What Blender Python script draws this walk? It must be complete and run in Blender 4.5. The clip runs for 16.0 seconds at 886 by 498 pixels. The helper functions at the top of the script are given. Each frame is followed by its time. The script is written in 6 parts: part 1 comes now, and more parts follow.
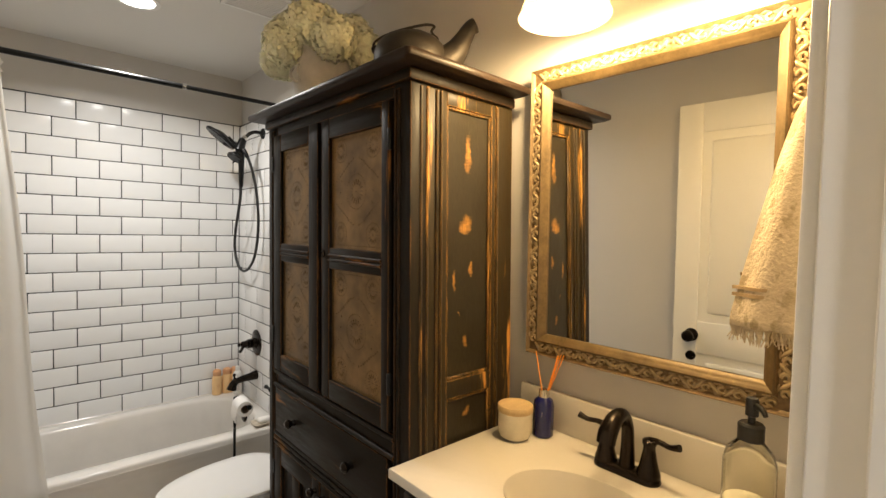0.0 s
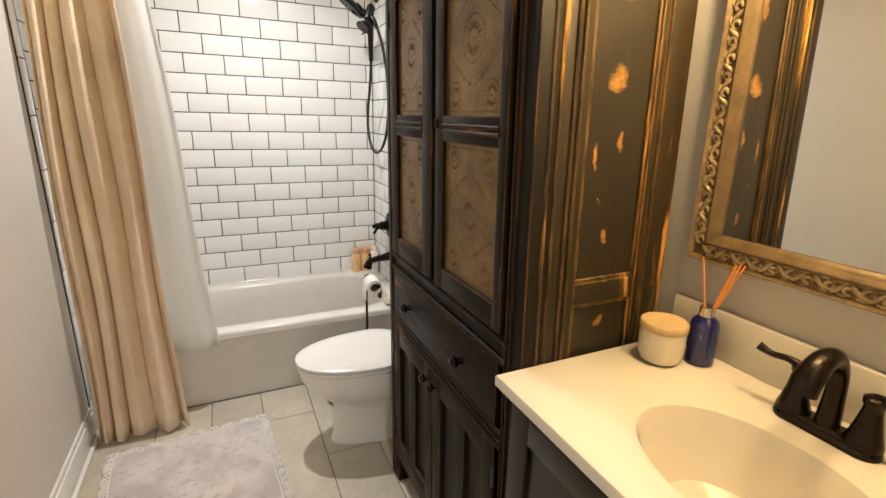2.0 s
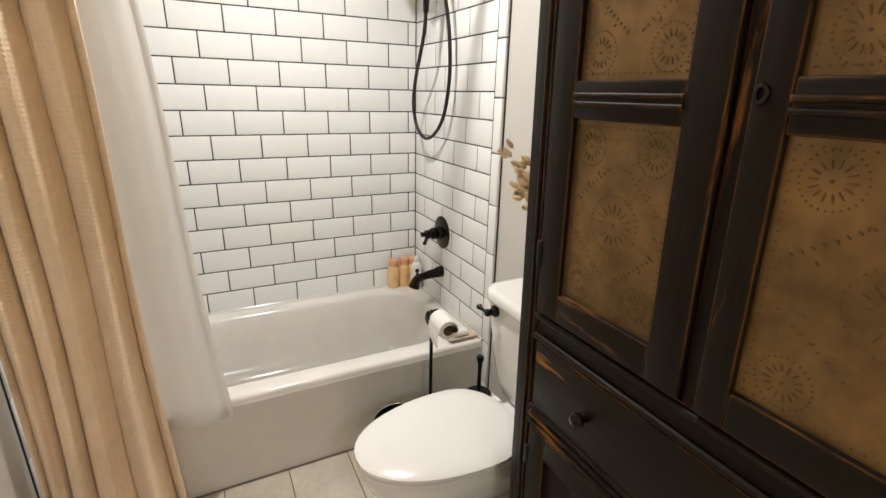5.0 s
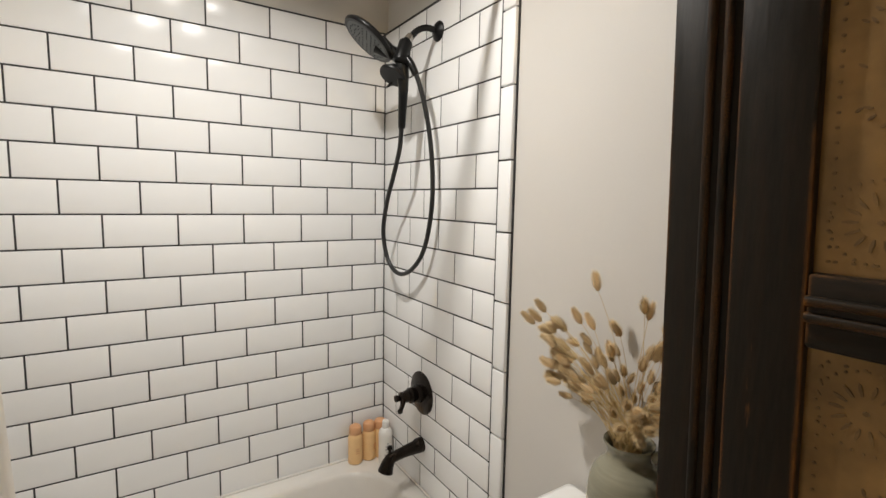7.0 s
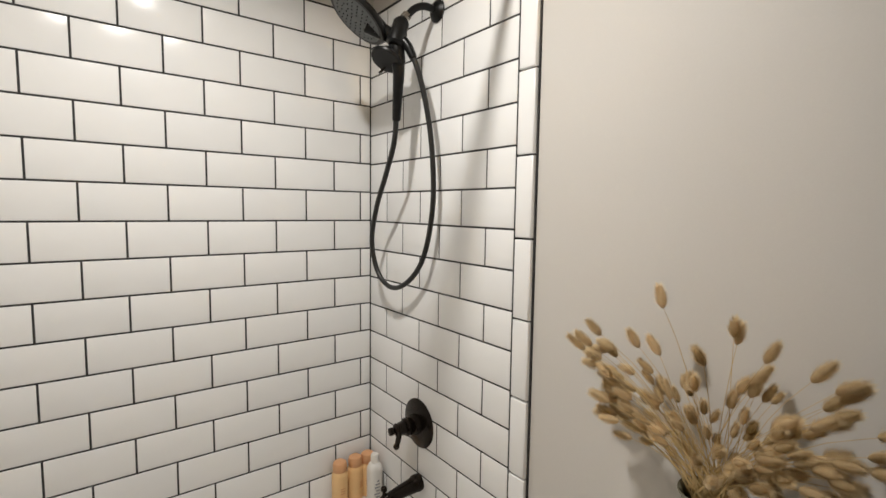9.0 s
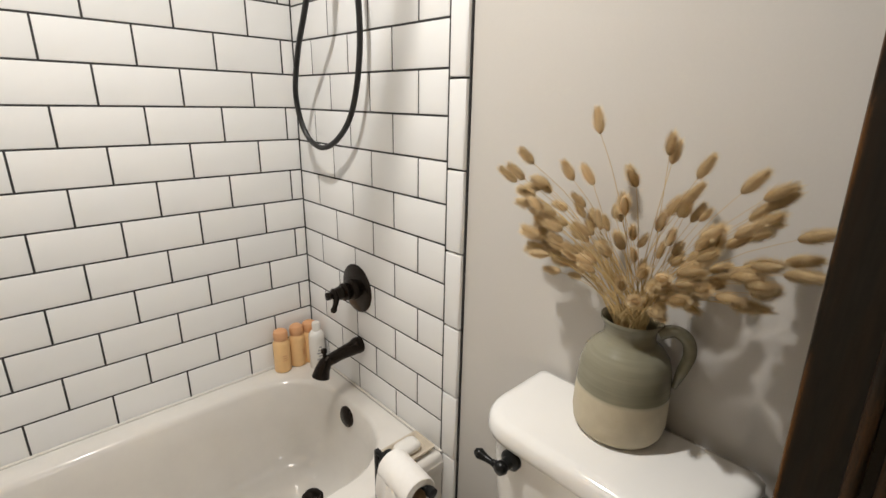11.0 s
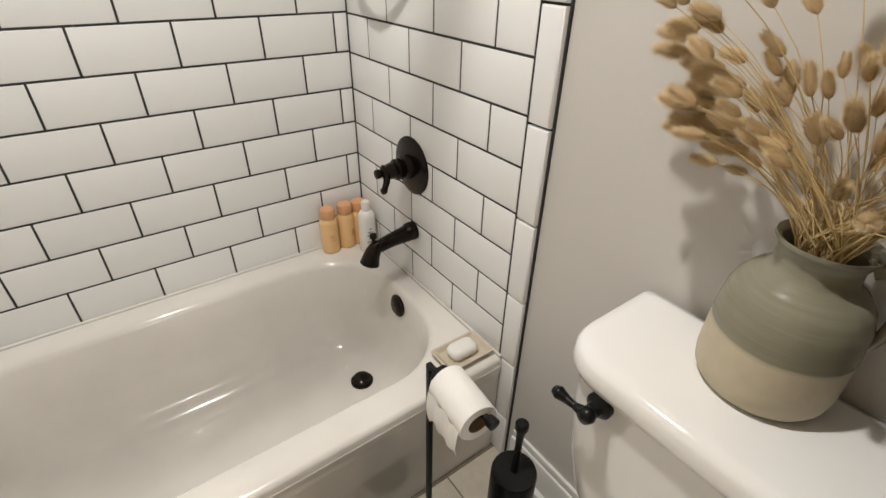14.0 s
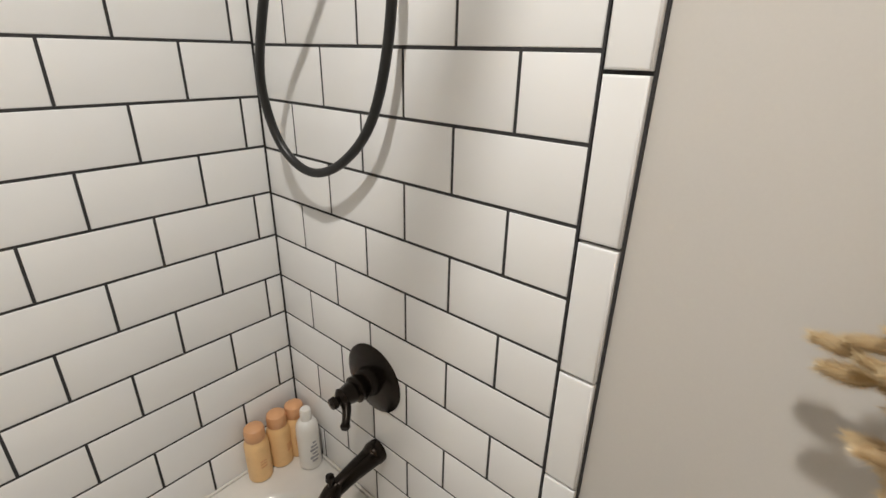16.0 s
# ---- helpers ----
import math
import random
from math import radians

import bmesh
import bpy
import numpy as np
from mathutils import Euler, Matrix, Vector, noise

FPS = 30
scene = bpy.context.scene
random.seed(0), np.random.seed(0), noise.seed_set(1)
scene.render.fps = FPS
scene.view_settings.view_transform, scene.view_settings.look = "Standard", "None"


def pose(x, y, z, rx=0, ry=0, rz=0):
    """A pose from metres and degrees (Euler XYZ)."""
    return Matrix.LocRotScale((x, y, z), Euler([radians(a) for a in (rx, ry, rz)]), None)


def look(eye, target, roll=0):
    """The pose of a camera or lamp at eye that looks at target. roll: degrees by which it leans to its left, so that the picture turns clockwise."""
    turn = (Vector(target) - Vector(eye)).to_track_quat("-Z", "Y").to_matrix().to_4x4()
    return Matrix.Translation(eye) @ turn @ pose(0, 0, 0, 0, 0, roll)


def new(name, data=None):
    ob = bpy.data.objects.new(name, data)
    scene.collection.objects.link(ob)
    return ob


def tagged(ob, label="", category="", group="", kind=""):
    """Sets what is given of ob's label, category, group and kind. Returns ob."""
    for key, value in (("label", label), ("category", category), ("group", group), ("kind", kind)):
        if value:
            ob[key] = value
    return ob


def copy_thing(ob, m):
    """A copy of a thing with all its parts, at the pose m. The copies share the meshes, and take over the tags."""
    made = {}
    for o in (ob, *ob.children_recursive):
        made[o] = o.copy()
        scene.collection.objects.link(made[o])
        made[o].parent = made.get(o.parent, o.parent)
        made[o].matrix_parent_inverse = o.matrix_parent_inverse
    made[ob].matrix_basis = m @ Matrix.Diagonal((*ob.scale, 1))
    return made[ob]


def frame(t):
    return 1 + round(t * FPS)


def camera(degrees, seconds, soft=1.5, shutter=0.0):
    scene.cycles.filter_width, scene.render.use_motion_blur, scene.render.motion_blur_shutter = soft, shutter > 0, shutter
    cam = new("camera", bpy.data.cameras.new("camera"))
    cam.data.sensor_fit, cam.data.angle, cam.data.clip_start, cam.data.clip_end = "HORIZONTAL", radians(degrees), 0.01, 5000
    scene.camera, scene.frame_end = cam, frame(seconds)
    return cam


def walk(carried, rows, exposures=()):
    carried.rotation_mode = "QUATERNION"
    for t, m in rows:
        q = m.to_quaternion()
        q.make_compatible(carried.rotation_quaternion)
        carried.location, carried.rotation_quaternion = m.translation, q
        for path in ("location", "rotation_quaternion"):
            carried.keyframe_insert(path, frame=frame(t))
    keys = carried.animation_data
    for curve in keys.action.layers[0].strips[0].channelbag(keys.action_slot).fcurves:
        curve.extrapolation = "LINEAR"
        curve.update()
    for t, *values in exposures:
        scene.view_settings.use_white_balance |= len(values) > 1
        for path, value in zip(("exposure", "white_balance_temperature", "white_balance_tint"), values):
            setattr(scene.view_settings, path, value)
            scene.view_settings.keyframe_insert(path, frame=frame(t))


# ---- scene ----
cam = camera(86.9, 16.0)
PATH = [
    (0, (-1.086, -3.27, 1.481), (0.255, -1.788, 1.402), 1.4),
    (0.5, (-1.018, -3.227, 1.468), (0.186, -1.635, 1.343), 1.2),
    (1, (-0.956, -3.19, 1.446), (0.112, -1.519, 1.191), 1.2),
    (1.5, (-0.916, -3.159, 1.431), (0.021, -1.443, 1.008), 1.2),
    (2, (-0.905, -3.107, 1.417), (-0.091, -1.363, 0.875), 1.4),
    (2.5, (-0.94, -3.004, 1.404), (-0.214, -1.247, 0.785), 1.5),
    (3, (-0.99, -2.889, 1.381), (-0.311, -1.136, 0.697), 1.3),
    (5.5, (-0.985, -2.168, 1.405), (-0.028, -0.508, 0.83), 1.3),
    (6, (-0.961, -2.034, 1.441), (0.085, -0.398, 0.964), 1.3),
    (6.5, (-0.9, -1.903, 1.475), (0.182, -0.255, 1.14), 1.3),
    (7, (-0.86, -1.801, 1.475), (0.224, -0.134, 1.268), 1.1),
    (7.5, (-0.851, -1.688, 1.488), (0.219, -0.005, 1.34), 1.3),
    (8, (-0.871, -1.615, 1.49), (0.235, 0.047, 1.365), 1.2),
    (10.5, (-0.781, -1.55, 1.358), (0.563, -0.135, 0.92), 1.2),
    (11, (-0.769, -1.552, 1.333), (0.549, -0.172, 0.736), 1.2),
    (11.5, (-0.763, -1.552, 1.307), (0.53, -0.204, 0.594), 1.3),
    (12, (-0.751, -1.547, 1.28), (0.506, -0.222, 0.465), 1.3),
    (12.5, (-0.744, -1.53, 1.266), (0.476, -0.229, 0.36), 1.4),
    (13, (-0.719, -1.499, 1.253), (0.443, -0.196, 0.277), 1.3),
    (13.5, (-0.668, -1.432, 1.246), (0.412, -0.108, 0.206), 1.3),
    (14, (-0.636, -1.356, 1.253), (0.368, -0.006, 0.173), 1.4),
    (14.5, (-0.616, -1.244, 1.28), (0.39, 0.098, 0.191), 1.5),
    (15, (-0.62, -1.143, 1.319), (0.542, 0.09, 0.256), 1.7),
    (15.5, (-0.596, -1.055, 1.359), (0.736, 0.102, 0.417), 1.7),
    (16, (-0.532, -0.969, 1.403), (0.886, 0.207, 0.626), 1.4),
]
EXPOSURES = [(0, -0.24), (1.5, 0.0), (3, 0.12), (5.5, 0.0), (7, -0.25), (8, -0.40), (10.5, -0.15), (12, 0.0), (14, -0.12), (15, -0.19), (16, -0.33)]
walk(cam, [(t, look(eye, target, roll)) for t, eye, target, roll in PATH], EXPOSURES)

# ---- world, exposure, lamps ----
world = bpy.data.worlds.new("world")
world.use_nodes = True
world.node_tree.nodes["Background"].inputs[0].default_value = (0.9, 0.85, 0.8, 1)
world.node_tree.nodes["Background"].inputs[1].default_value = 0.02
scene.world = world


def area_lamp(name, at, size, watts, colour, target):
    lamp = bpy.data.lights.new(name, "AREA")
    lamp.shape, lamp.size, lamp.energy, lamp.color = "DISK", size, watts, colour
    lamp.spread = radians(150)
    ob = new(name, lamp)
    ob.matrix_world = look(at, target)
    return ob


def bulb_lamp(name, at, radius, watts, colour):
    lamp = bpy.data.lights.new(name, "POINT")
    lamp.shadow_soft_size, lamp.energy, lamp.color = radius, watts, colour
    ob = new(name, lamp)
    ob.location = at
    return ob


CAN = (-0.70, -0.82)
CAN_LIGHT = (1.0, 0.965, 0.91)
BULB_LIGHT = (1.0, 0.69, 0.33)
area_lamp("ceiling_can_light", (*CAN, 2.443), 0.06, 19.5, CAN_LIGHT, (*CAN, 0))
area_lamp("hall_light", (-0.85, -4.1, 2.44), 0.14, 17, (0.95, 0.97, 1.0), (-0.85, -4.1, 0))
SHADES = ((-0.13, -2.62), (-0.13, -2.92))
for sx, sy in SHADES:
    bulb_lamp("vanity_bulb_light", (sx, sy, 1.976), 0.028, 20, BULB_LIGHT)


# ---- materials ----
def nodes_of(name):
    m = bpy.data.materials.new(name)
    m.use_nodes = True
    nt = m.node_tree
    return m, nt, nt.nodes["Principled BSDF"]


def add(nt, kind, **values):
    n = nt.nodes.new(kind)
    for k, v in values.items():
        n.inputs[k.replace("_", " ")].default_value = v
    return n


def noise_of(nt, scale, detail=4.0, stretch=None, rough=0.55):
    co = nt.nodes.new("ShaderNodeTexCoord")
    n = add(nt, "ShaderNodeTexNoise", Scale=scale, Detail=detail, Roughness=rough)
    if stretch:
        mp = nt.nodes.new("ShaderNodeMapping")
        mp.inputs["Scale"].default_value = stretch
        nt.links.new(co.outputs["Object"], mp.inputs["Vector"])
        nt.links.new(mp.outputs["Vector"], n.inputs["Vector"])
    else:
        nt.links.new(co.outputs["Object"], n.inputs["Vector"])
    return n.outputs["Fac"]


def ramp(nt, fac, stops):
    r = nt.nodes.new("ShaderNodeValToRGB")
    while len(r.color_ramp.elements) < len(stops):
        r.color_ramp.elements.new(0.5)
    for e, (p, c) in zip(r.color_ramp.elements, stops):
        e.position, e.color = p, (*c, 1) if len(c) == 3 else c
    nt.links.new(fac, r.inputs["Fac"])
    return r.outputs["Color"]


def mix(nt, fac, a, b):
    m = nt.nodes.new("ShaderNodeMix")
    m.data_type = "RGBA"
    for value, socket in ((fac, m.inputs[0]), (a, m.inputs[6]), (b, m.inputs[7])):
        if isinstance(value, (int, float)):
            socket.default_value = value
        elif isinstance(value, tuple):
            socket.default_value = (*value, 1)
        else:
            nt.links.new(value, socket)
    return m.outputs[2]


def bump_into(nt, shader, height, strength, distance=0.001):
    b = add(nt, "ShaderNodeBump", Strength=strength, Distance=distance)
    nt.links.new(height, b.inputs["Height"])
    nt.links.new(b.outputs["Normal"], shader.inputs["Normal"])


def shade_of(c, k):
    return tuple(min(1.0, v * k) for v in c)


def plain(name, colour, rough=0.5, metal=0.0, var=0.1, scale=6.0, bump=0.1, bscale=90.0, coat=0.0, stretch=None, per_object=0.0):
    """A surface with broad and fine variation of colour, roughness and relief."""
    m, nt, p = nodes_of(name)
    broad, fine = noise_of(nt, scale, 5, stretch), noise_of(nt, bscale, 3, stretch)
    c = ramp(nt, broad, [(0.3, shade_of(colour, 1 - var)), (0.7, shade_of(colour, 1 + var))])
    c = mix(nt, 0.25, c, ramp(nt, fine, [(0.3, shade_of(colour, 1 - 1.5 * var)), (0.7, shade_of(colour, 1 + 1.5 * var))]))
    if per_object:
        info = nt.nodes.new("ShaderNodeObjectInfo")
        tone = ramp(nt, info.outputs["Random"], [(0, (1 - per_object,) * 3), (1, (1.0,) * 3)])
        mm = nt.nodes.new("ShaderNodeMix")
        mm.data_type, mm.blend_type = "RGBA", "MULTIPLY"
        mm.inputs[0].default_value = 1
        nt.links.new(c, mm.inputs[6])
        nt.links.new(tone, mm.inputs[7])
        c = mm.outputs[2]
    nt.links.new(c, p.inputs["Base Color"])
    nt.links.new(ramp(nt, broad, [(0.3, (rough * 0.88,) * 3), (0.7, (min(1, rough * 1.12),) * 3)]), p.inputs["Roughness"])
    p.inputs["Metallic"].default_value, p.inputs["Coat Weight"].default_value = metal, coat
    if bump:
        bump_into(nt, p, fine, bump)
    return m


def glowing(name, colour, strength):
    m, nt, p = nodes_of(name)
    p.inputs["Base Color"].default_value = (*colour, 1)
    p.inputs["Emission Color"].default_value = (*colour, 1)
    p.inputs["Emission Strength"].default_value = strength
    return m


def glass(name, colour, rough=0.03):
    m, nt, p = nodes_of(name)
    p.inputs["Base Color"].default_value = (*colour, 1)
    p.inputs["Transmission Weight"].default_value = 1.0
    p.inputs["Roughness"].default_value, p.inputs["IOR"].default_value = rough, 1.45
    return m


def worn_paint(name, base, wood, amount, stretch, gloss=0.13):
    """Black milk paint rubbed through to orange wood, along the grain and on the edges."""
    m, nt, p = nodes_of(name)
    patch, streak = noise_of(nt, 3.2, 6, stretch, 0.62), noise_of(nt, 16, 5, tuple(v * 1.0 for v in stretch), 0.6)
    grain = noise_of(nt, 60, 4, stretch)
    bev = add(nt, "ShaderNodeBevel", Radius=0.006)
    bev.samples = 4
    geo = nt.nodes.new("ShaderNodeNewGeometry")
    dot = nt.nodes.new("ShaderNodeVectorMath")
    dot.operation = "DOT_PRODUCT"
    nt.links.new(bev.outputs["Normal"], dot.inputs[0])
    nt.links.new(geo.outputs["Normal"], dot.inputs[1])
    edge = ramp(nt, dot.outputs["Value"], [(0.80, (1, 1, 1)), (0.985, (0, 0, 0))])
    rub = ramp(nt, streak, [(0.38, (0, 0, 0)), (0.56, (1, 1, 1))])
    edge = mix(nt, rub, (0.0, 0.0, 0.0), edge)
    worn = ramp(nt, patch, [(amount, (0, 0, 0)), (amount + 0.07, (1, 1, 1))])
    worn = mix(nt, rub, (0.0, 0.0, 0.0), worn)
    both = nt.nodes.new("ShaderNodeMix")
    both.data_type, both.blend_type = "RGBA", "LIGHTEN"
    both.inputs[0].default_value = 1
    nt.links.new(edge, both.inputs[6])
    nt.links.new(worn, both.inputs[7])
    dark = mix(nt, grain, shade_of(base, 0.6), shade_of(base, 1.6))
    dark = mix(nt, ramp(nt, streak, [(0.45, (0, 0, 0)), (0.8, (0.3, 0.3, 0.3))]), dark, shade_of(wood, 0.12))
    bare = mix(nt, grain, shade_of(wood, 0.5), shade_of(wood, 1.3))
    nt.links.new(mix(nt, both.outputs[2], dark, bare), p.inputs["Base Color"])
    nt.links.new(ramp(nt, streak, [(0.3, (0.34,) * 3), (0.7, (0.55,) * 3)]), p.inputs["Roughness"])
    p.inputs["Specular IOR Level"].default_value = gloss
    bump_into(nt, p, streak, 0.25, 0.002)
    return m


def rubbed_panel(name, base, wood, spots):
    """Black paint over a panel, rubbed through in a few soft-edged spots, with fine cross scratches in them."""
    m, nt, p = nodes_of(name)
    co = nt.nodes.new("ShaderNodeTexCoord")
    warp = add(nt, "ShaderNodeTexNoise", Scale=22.0, Detail=4.0)
    nt.links.new(co.outputs["Object"], warp.inputs["Vector"])
    off = nt.nodes.new("ShaderNodeVectorMath")
    off.operation = "MULTIPLY_ADD"
    off.inputs[1].default_value = (0.05, 0.0, 0.07)
    nt.links.new(warp.outputs["Color"], off.inputs[0])
    nt.links.new(co.outputs["Object"], off.inputs[2])
    total = None
    for x, z, rx, rz in spots:
        mp = nt.nodes.new("ShaderNodeMapping")
        mp.vector_type = "TEXTURE"
        mp.inputs["Location"].default_value = (x + 0.025, 0, z + 0.035)
        mp.inputs["Scale"].default_value = (rx, 1000, rz)
        nt.links.new(off.outputs[0], mp.inputs["Vector"])
        ln = nt.nodes.new("ShaderNodeVectorMath")
        ln.operation = "LENGTH"
        nt.links.new(mp.outputs["Vector"], ln.inputs[0])
        one = ramp(nt, ln.outputs["Value"], [(0.0, (0.85, 0.85, 0.85)), (1.15, (0, 0, 0))])
        if total is None:
            total = one
        else:
            lighten = nt.nodes.new("ShaderNodeMix")
            lighten.data_type, lighten.blend_type = "RGBA", "LIGHTEN"
            lighten.inputs[0].default_value = 1
            nt.links.new(total, lighten.inputs[6])
            nt.links.new(one, lighten.inputs[7])
            total = lighten.outputs[2]
    scratch = noise_of(nt, 16, 5, (2.0, 2.0, 11.0), 0.6)
    blotch = noise_of(nt, 30, 6, (2.6, 2.6, 0.9), 0.7)
    rough_edge = nt.nodes.new("ShaderNodeMath")
    rough_edge.operation = "MULTIPLY"
    nt.links.new(mix(nt, 0.55, blotch, scratch), rough_edge.inputs[0])
    nt.links.new(total, rough_edge.inputs[1])
    worn = ramp(nt, rough_edge.outputs[0], [(0.17, (0, 0, 0)), (0.38, (0.6, 0.6, 0.6))])
    grain = noise_of(nt, 60, 4, (4.0, 4.0, 0.9))
    dark = mix(nt, grain, shade_of(base, 0.6), shade_of(base, 1.7))
    bare = mix(nt, grain, shade_of(wood, 0.55), shade_of(wood, 1.3))
    nt.links.new(mix(nt, worn, dark, bare), p.inputs["Base Color"])
    nt.links.new(ramp(nt, noise_of(nt, 9, 4, (4.0, 4.0, 0.9)), [(0.3, (0.32,) * 3), (0.7, (0.5,) * 3)]), p.inputs["Roughness"])
    p.inputs["Specular IOR Level"].default_value = 0.32
    bump_into(nt, p, grain, 0.2, 0.002)
    return m


WALL = plain("warm_white_wall_paint", (0.60, 0.575, 0.54), 0.55, var=0.02, scale=2.5, bump=0.12, bscale=220)
CEIL = plain("ceiling_paint", (0.70, 0.68, 0.64), 0.8, var=0.02, scale=2, bump=0.15, bscale=160)
TRIM = plain("white_trim_paint", (0.80, 0.79, 0.76), 0.35, var=0.02, scale=5, bump=0.04)
TILE = plain("white_glazed_tile", (0.85, 0.85, 0.845), 0.25, var=0.015, scale=3, bump=0.018, bscale=10, per_object=0.05)
TILE.node_tree.nodes["Principled BSDF"].inputs["Specular IOR Level"].default_value = 0.3
GROUT = plain("charcoal_grout", (0.035, 0.034, 0.035), 0.9, var=0.3, scale=20, bump=0.4)
FLOOR_GROUT = plain("brown_floor_grout", (0.16, 0.13, 0.10), 0.9, var=0.2, scale=20, bump=0.3)
FLOOR_TILE = plain("beige_stone_floor_tile", (0.57, 0.515, 0.425), 0.36, var=0.14, scale=5, bump=0.1, bscale=40, per_object=0.16)
ENAMEL = plain("white_tub_enamel", (0.76, 0.73, 0.685), 0.14, var=0.05, scale=4, bump=0.01, bscale=12, coat=0.3)
PORCELAIN = plain("white_porcelain", (0.82, 0.81, 0.79), 0.08, var=0.01, scale=3, bump=0.01, bscale=12, coat=0.3)
SEAT = plain("white_seat_plastic", (0.83, 0.82, 0.80), 0.2, var=0.01, scale=3, bump=0.01)
BLACK = plain("matte_black_metal", (0.012, 0.012, 0.012), 0.36, 0.6, var=0.2, scale=20, bump=0.03)
BRONZE = plain("oil_rubbed_bronze", (0.022, 0.016, 0.012), 0.24, 0.75, var=0.25, scale=14, bump=0.03)
RUBBER = plain("black_hose_rubber", (0.012, 0.012, 0.012), 0.38, var=0.2, scale=20, bump=0.05)
NOZZLE = plain("grey_nozzle_face", (0.10, 0.11, 0.11), 0.5, var=0.2, scale=40, bump=0.2)
STEEL = plain("brushed_steel", (0.55, 0.52, 0.48), 0.25, 1.0, var=0.1, scale=30)
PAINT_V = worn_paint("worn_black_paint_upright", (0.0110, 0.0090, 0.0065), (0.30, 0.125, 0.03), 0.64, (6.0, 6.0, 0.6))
# same worn paint for the near side; vanity lamplight is mixed into both colours
PAINT_SIDE_LIT = worn_paint("worn_black_paint_side_lit", (0.021, 0.0155, 0.0072), (0.56, 0.27, 0.056), 0.580, (5.5, 5.5, 0.55), 0.22)
PAINT_PANEL_LIT = rubbed_panel("rubbed_black_paint_panel_lit", (0.019, 0.0145, 0.007), (0.60, 0.285, 0.058), ((0.013, 1.690, 0.020, 0.095), (0.005, 1.495, 0.034, 0.050), (0.026, 1.372, 0.014, 0.034), (-0.036, 1.350, 0.013, 0.056), (0.004, 1.186, 0.020, 0.034), (-0.02, 1.262, 0.006, 0.010), (0.015, 0.985, 0.022, 0.032)))
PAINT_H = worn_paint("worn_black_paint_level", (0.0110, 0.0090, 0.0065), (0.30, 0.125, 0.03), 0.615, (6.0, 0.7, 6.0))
PAINT_TOP = plain("dark_brown_cabinet_top", (0.024, 0.015, 0.010), 0.38, var=0.4, scale=4, bump=0.2, bscale=40, stretch=(5, 0.6, 5))
PAINT_TOP.node_tree.nodes["Principled BSDF"].inputs["Specular IOR Level"].default_value = 0.2
TIN = plain("copper_brown_tin", (0.20, 0.122, 0.046), 0.38, 0.55, var=0.45, scale=9, bump=0.5, bscale=26)
PUNCH = plain("punched_tin_burr", (0.145, 0.088, 0.034), 0.5, 0.4, var=0.45, scale=30, bump=0)
HOLE = plain("dark_hole", (0.012, 0.009, 0.006), 0.8, var=0.2, bump=0)
VANITY = plain("espresso_vanity_wood", (0.011, 0.007, 0.005), 0.35, var=0.3, scale=6, bump=0.1, stretch=(6, 6, 0.6))
COUNTER = plain("cream_cultured_marble", (0.60, 0.565, 0.495), 0.16, var=0.02, scale=4, bump=0.01, coat=0.3)
GOLD = plain("antique_gold_relief", (0.44, 0.33, 0.18), 0.38, 0.35, var=0.35, scale=22, bump=0.3, bscale=120)
GOLD_LIP = plain("rubbed_gold_lip", (0.15, 0.10, 0.043), 0.42, 0.35, var=0.3, scale=26, bump=0.3, bscale=140)
GOLD_DARK = plain("dark_gold_frame", (0.19, 0.125, 0.058), 0.5, 0.3, var=0.4, scale=30, bump=0.4, bscale=120)
MIRROR = nodes_of("mirror_silver")[0]
_p = MIRROR.node_tree.nodes["Principled BSDF"]
_p.inputs["Base Color"].default_value, _p.inputs["Metallic"].default_value, _p.inputs["Roughness"].default_value = (0.86, 0.87, 0.85, 1), 1, 0.012
CURTAIN, _nt, _p = nodes_of("tan_waffle_curtain")
_p.inputs["Roughness"].default_value = 0.9
_nt.links.new(ramp(_nt, noise_of(_nt, 4, 4), [(0.3, (0.76, 0.61, 0.455)), (0.7, (0.85, 0.70, 0.535))]), _p.inputs["Base Color"])
_co = _nt.nodes.new("ShaderNodeTexCoord")
_waves = []
for _axis, _scale in (("Z", 26), ("X", 30)):
    _w = add(_nt, "ShaderNodeTexWave", Scale=_scale, Distortion=0.6)
    _w.bands_direction = _axis
    _nt.links.new(_co.outputs["Object"], _w.inputs["Vector"])
    _waves.append(_w.outputs["Fac"])
_mul = _nt.nodes.new("ShaderNodeMath")
_mul.operation = "MULTIPLY"
_nt.links.new(_waves[0], _mul.inputs[0])
_nt.links.new(_waves[1], _mul.inputs[1])
bump_into(_nt, _p, _mul.outputs[0], 0.5, 0.003)
LINER, _nt, _p = nodes_of("white_vinyl_liner")
_p.inputs["Base Color"].default_value, _p.inputs["Roughness"].default_value = (0.84, 0.83, 0.81, 1), 0.35
_t = add(_nt, "ShaderNodeBsdfTranslucent", Color=(0.88, 0.85, 0.80, 1))
_m = add(_nt, "ShaderNodeMixShader", Fac=0.55)
_nt.links.new(_p.outputs[0], _m.inputs[1])
_nt.links.new(_t.outputs[0], _m.inputs[2])
_nt.links.new(_m.outputs[0], _nt.nodes["Material Output"].inputs["Surface"])
bump_into(_nt, _p, noise_of(_nt, 25, 3), 0.2, 0.004)
RUG, nt, p = nodes_of("mottled_cotton_rug")
tuft = noise_of(nt, 170, 3)
pale = mix(nt, tuft, (0.56, 0.52, 0.505), (0.70, 0.655, 0.63))
cloud = ramp(nt, noise_of(nt, 5.5, 7, None, 0.62), [(0.44, (0, 0, 0)), (0.60, (1, 1, 1))])
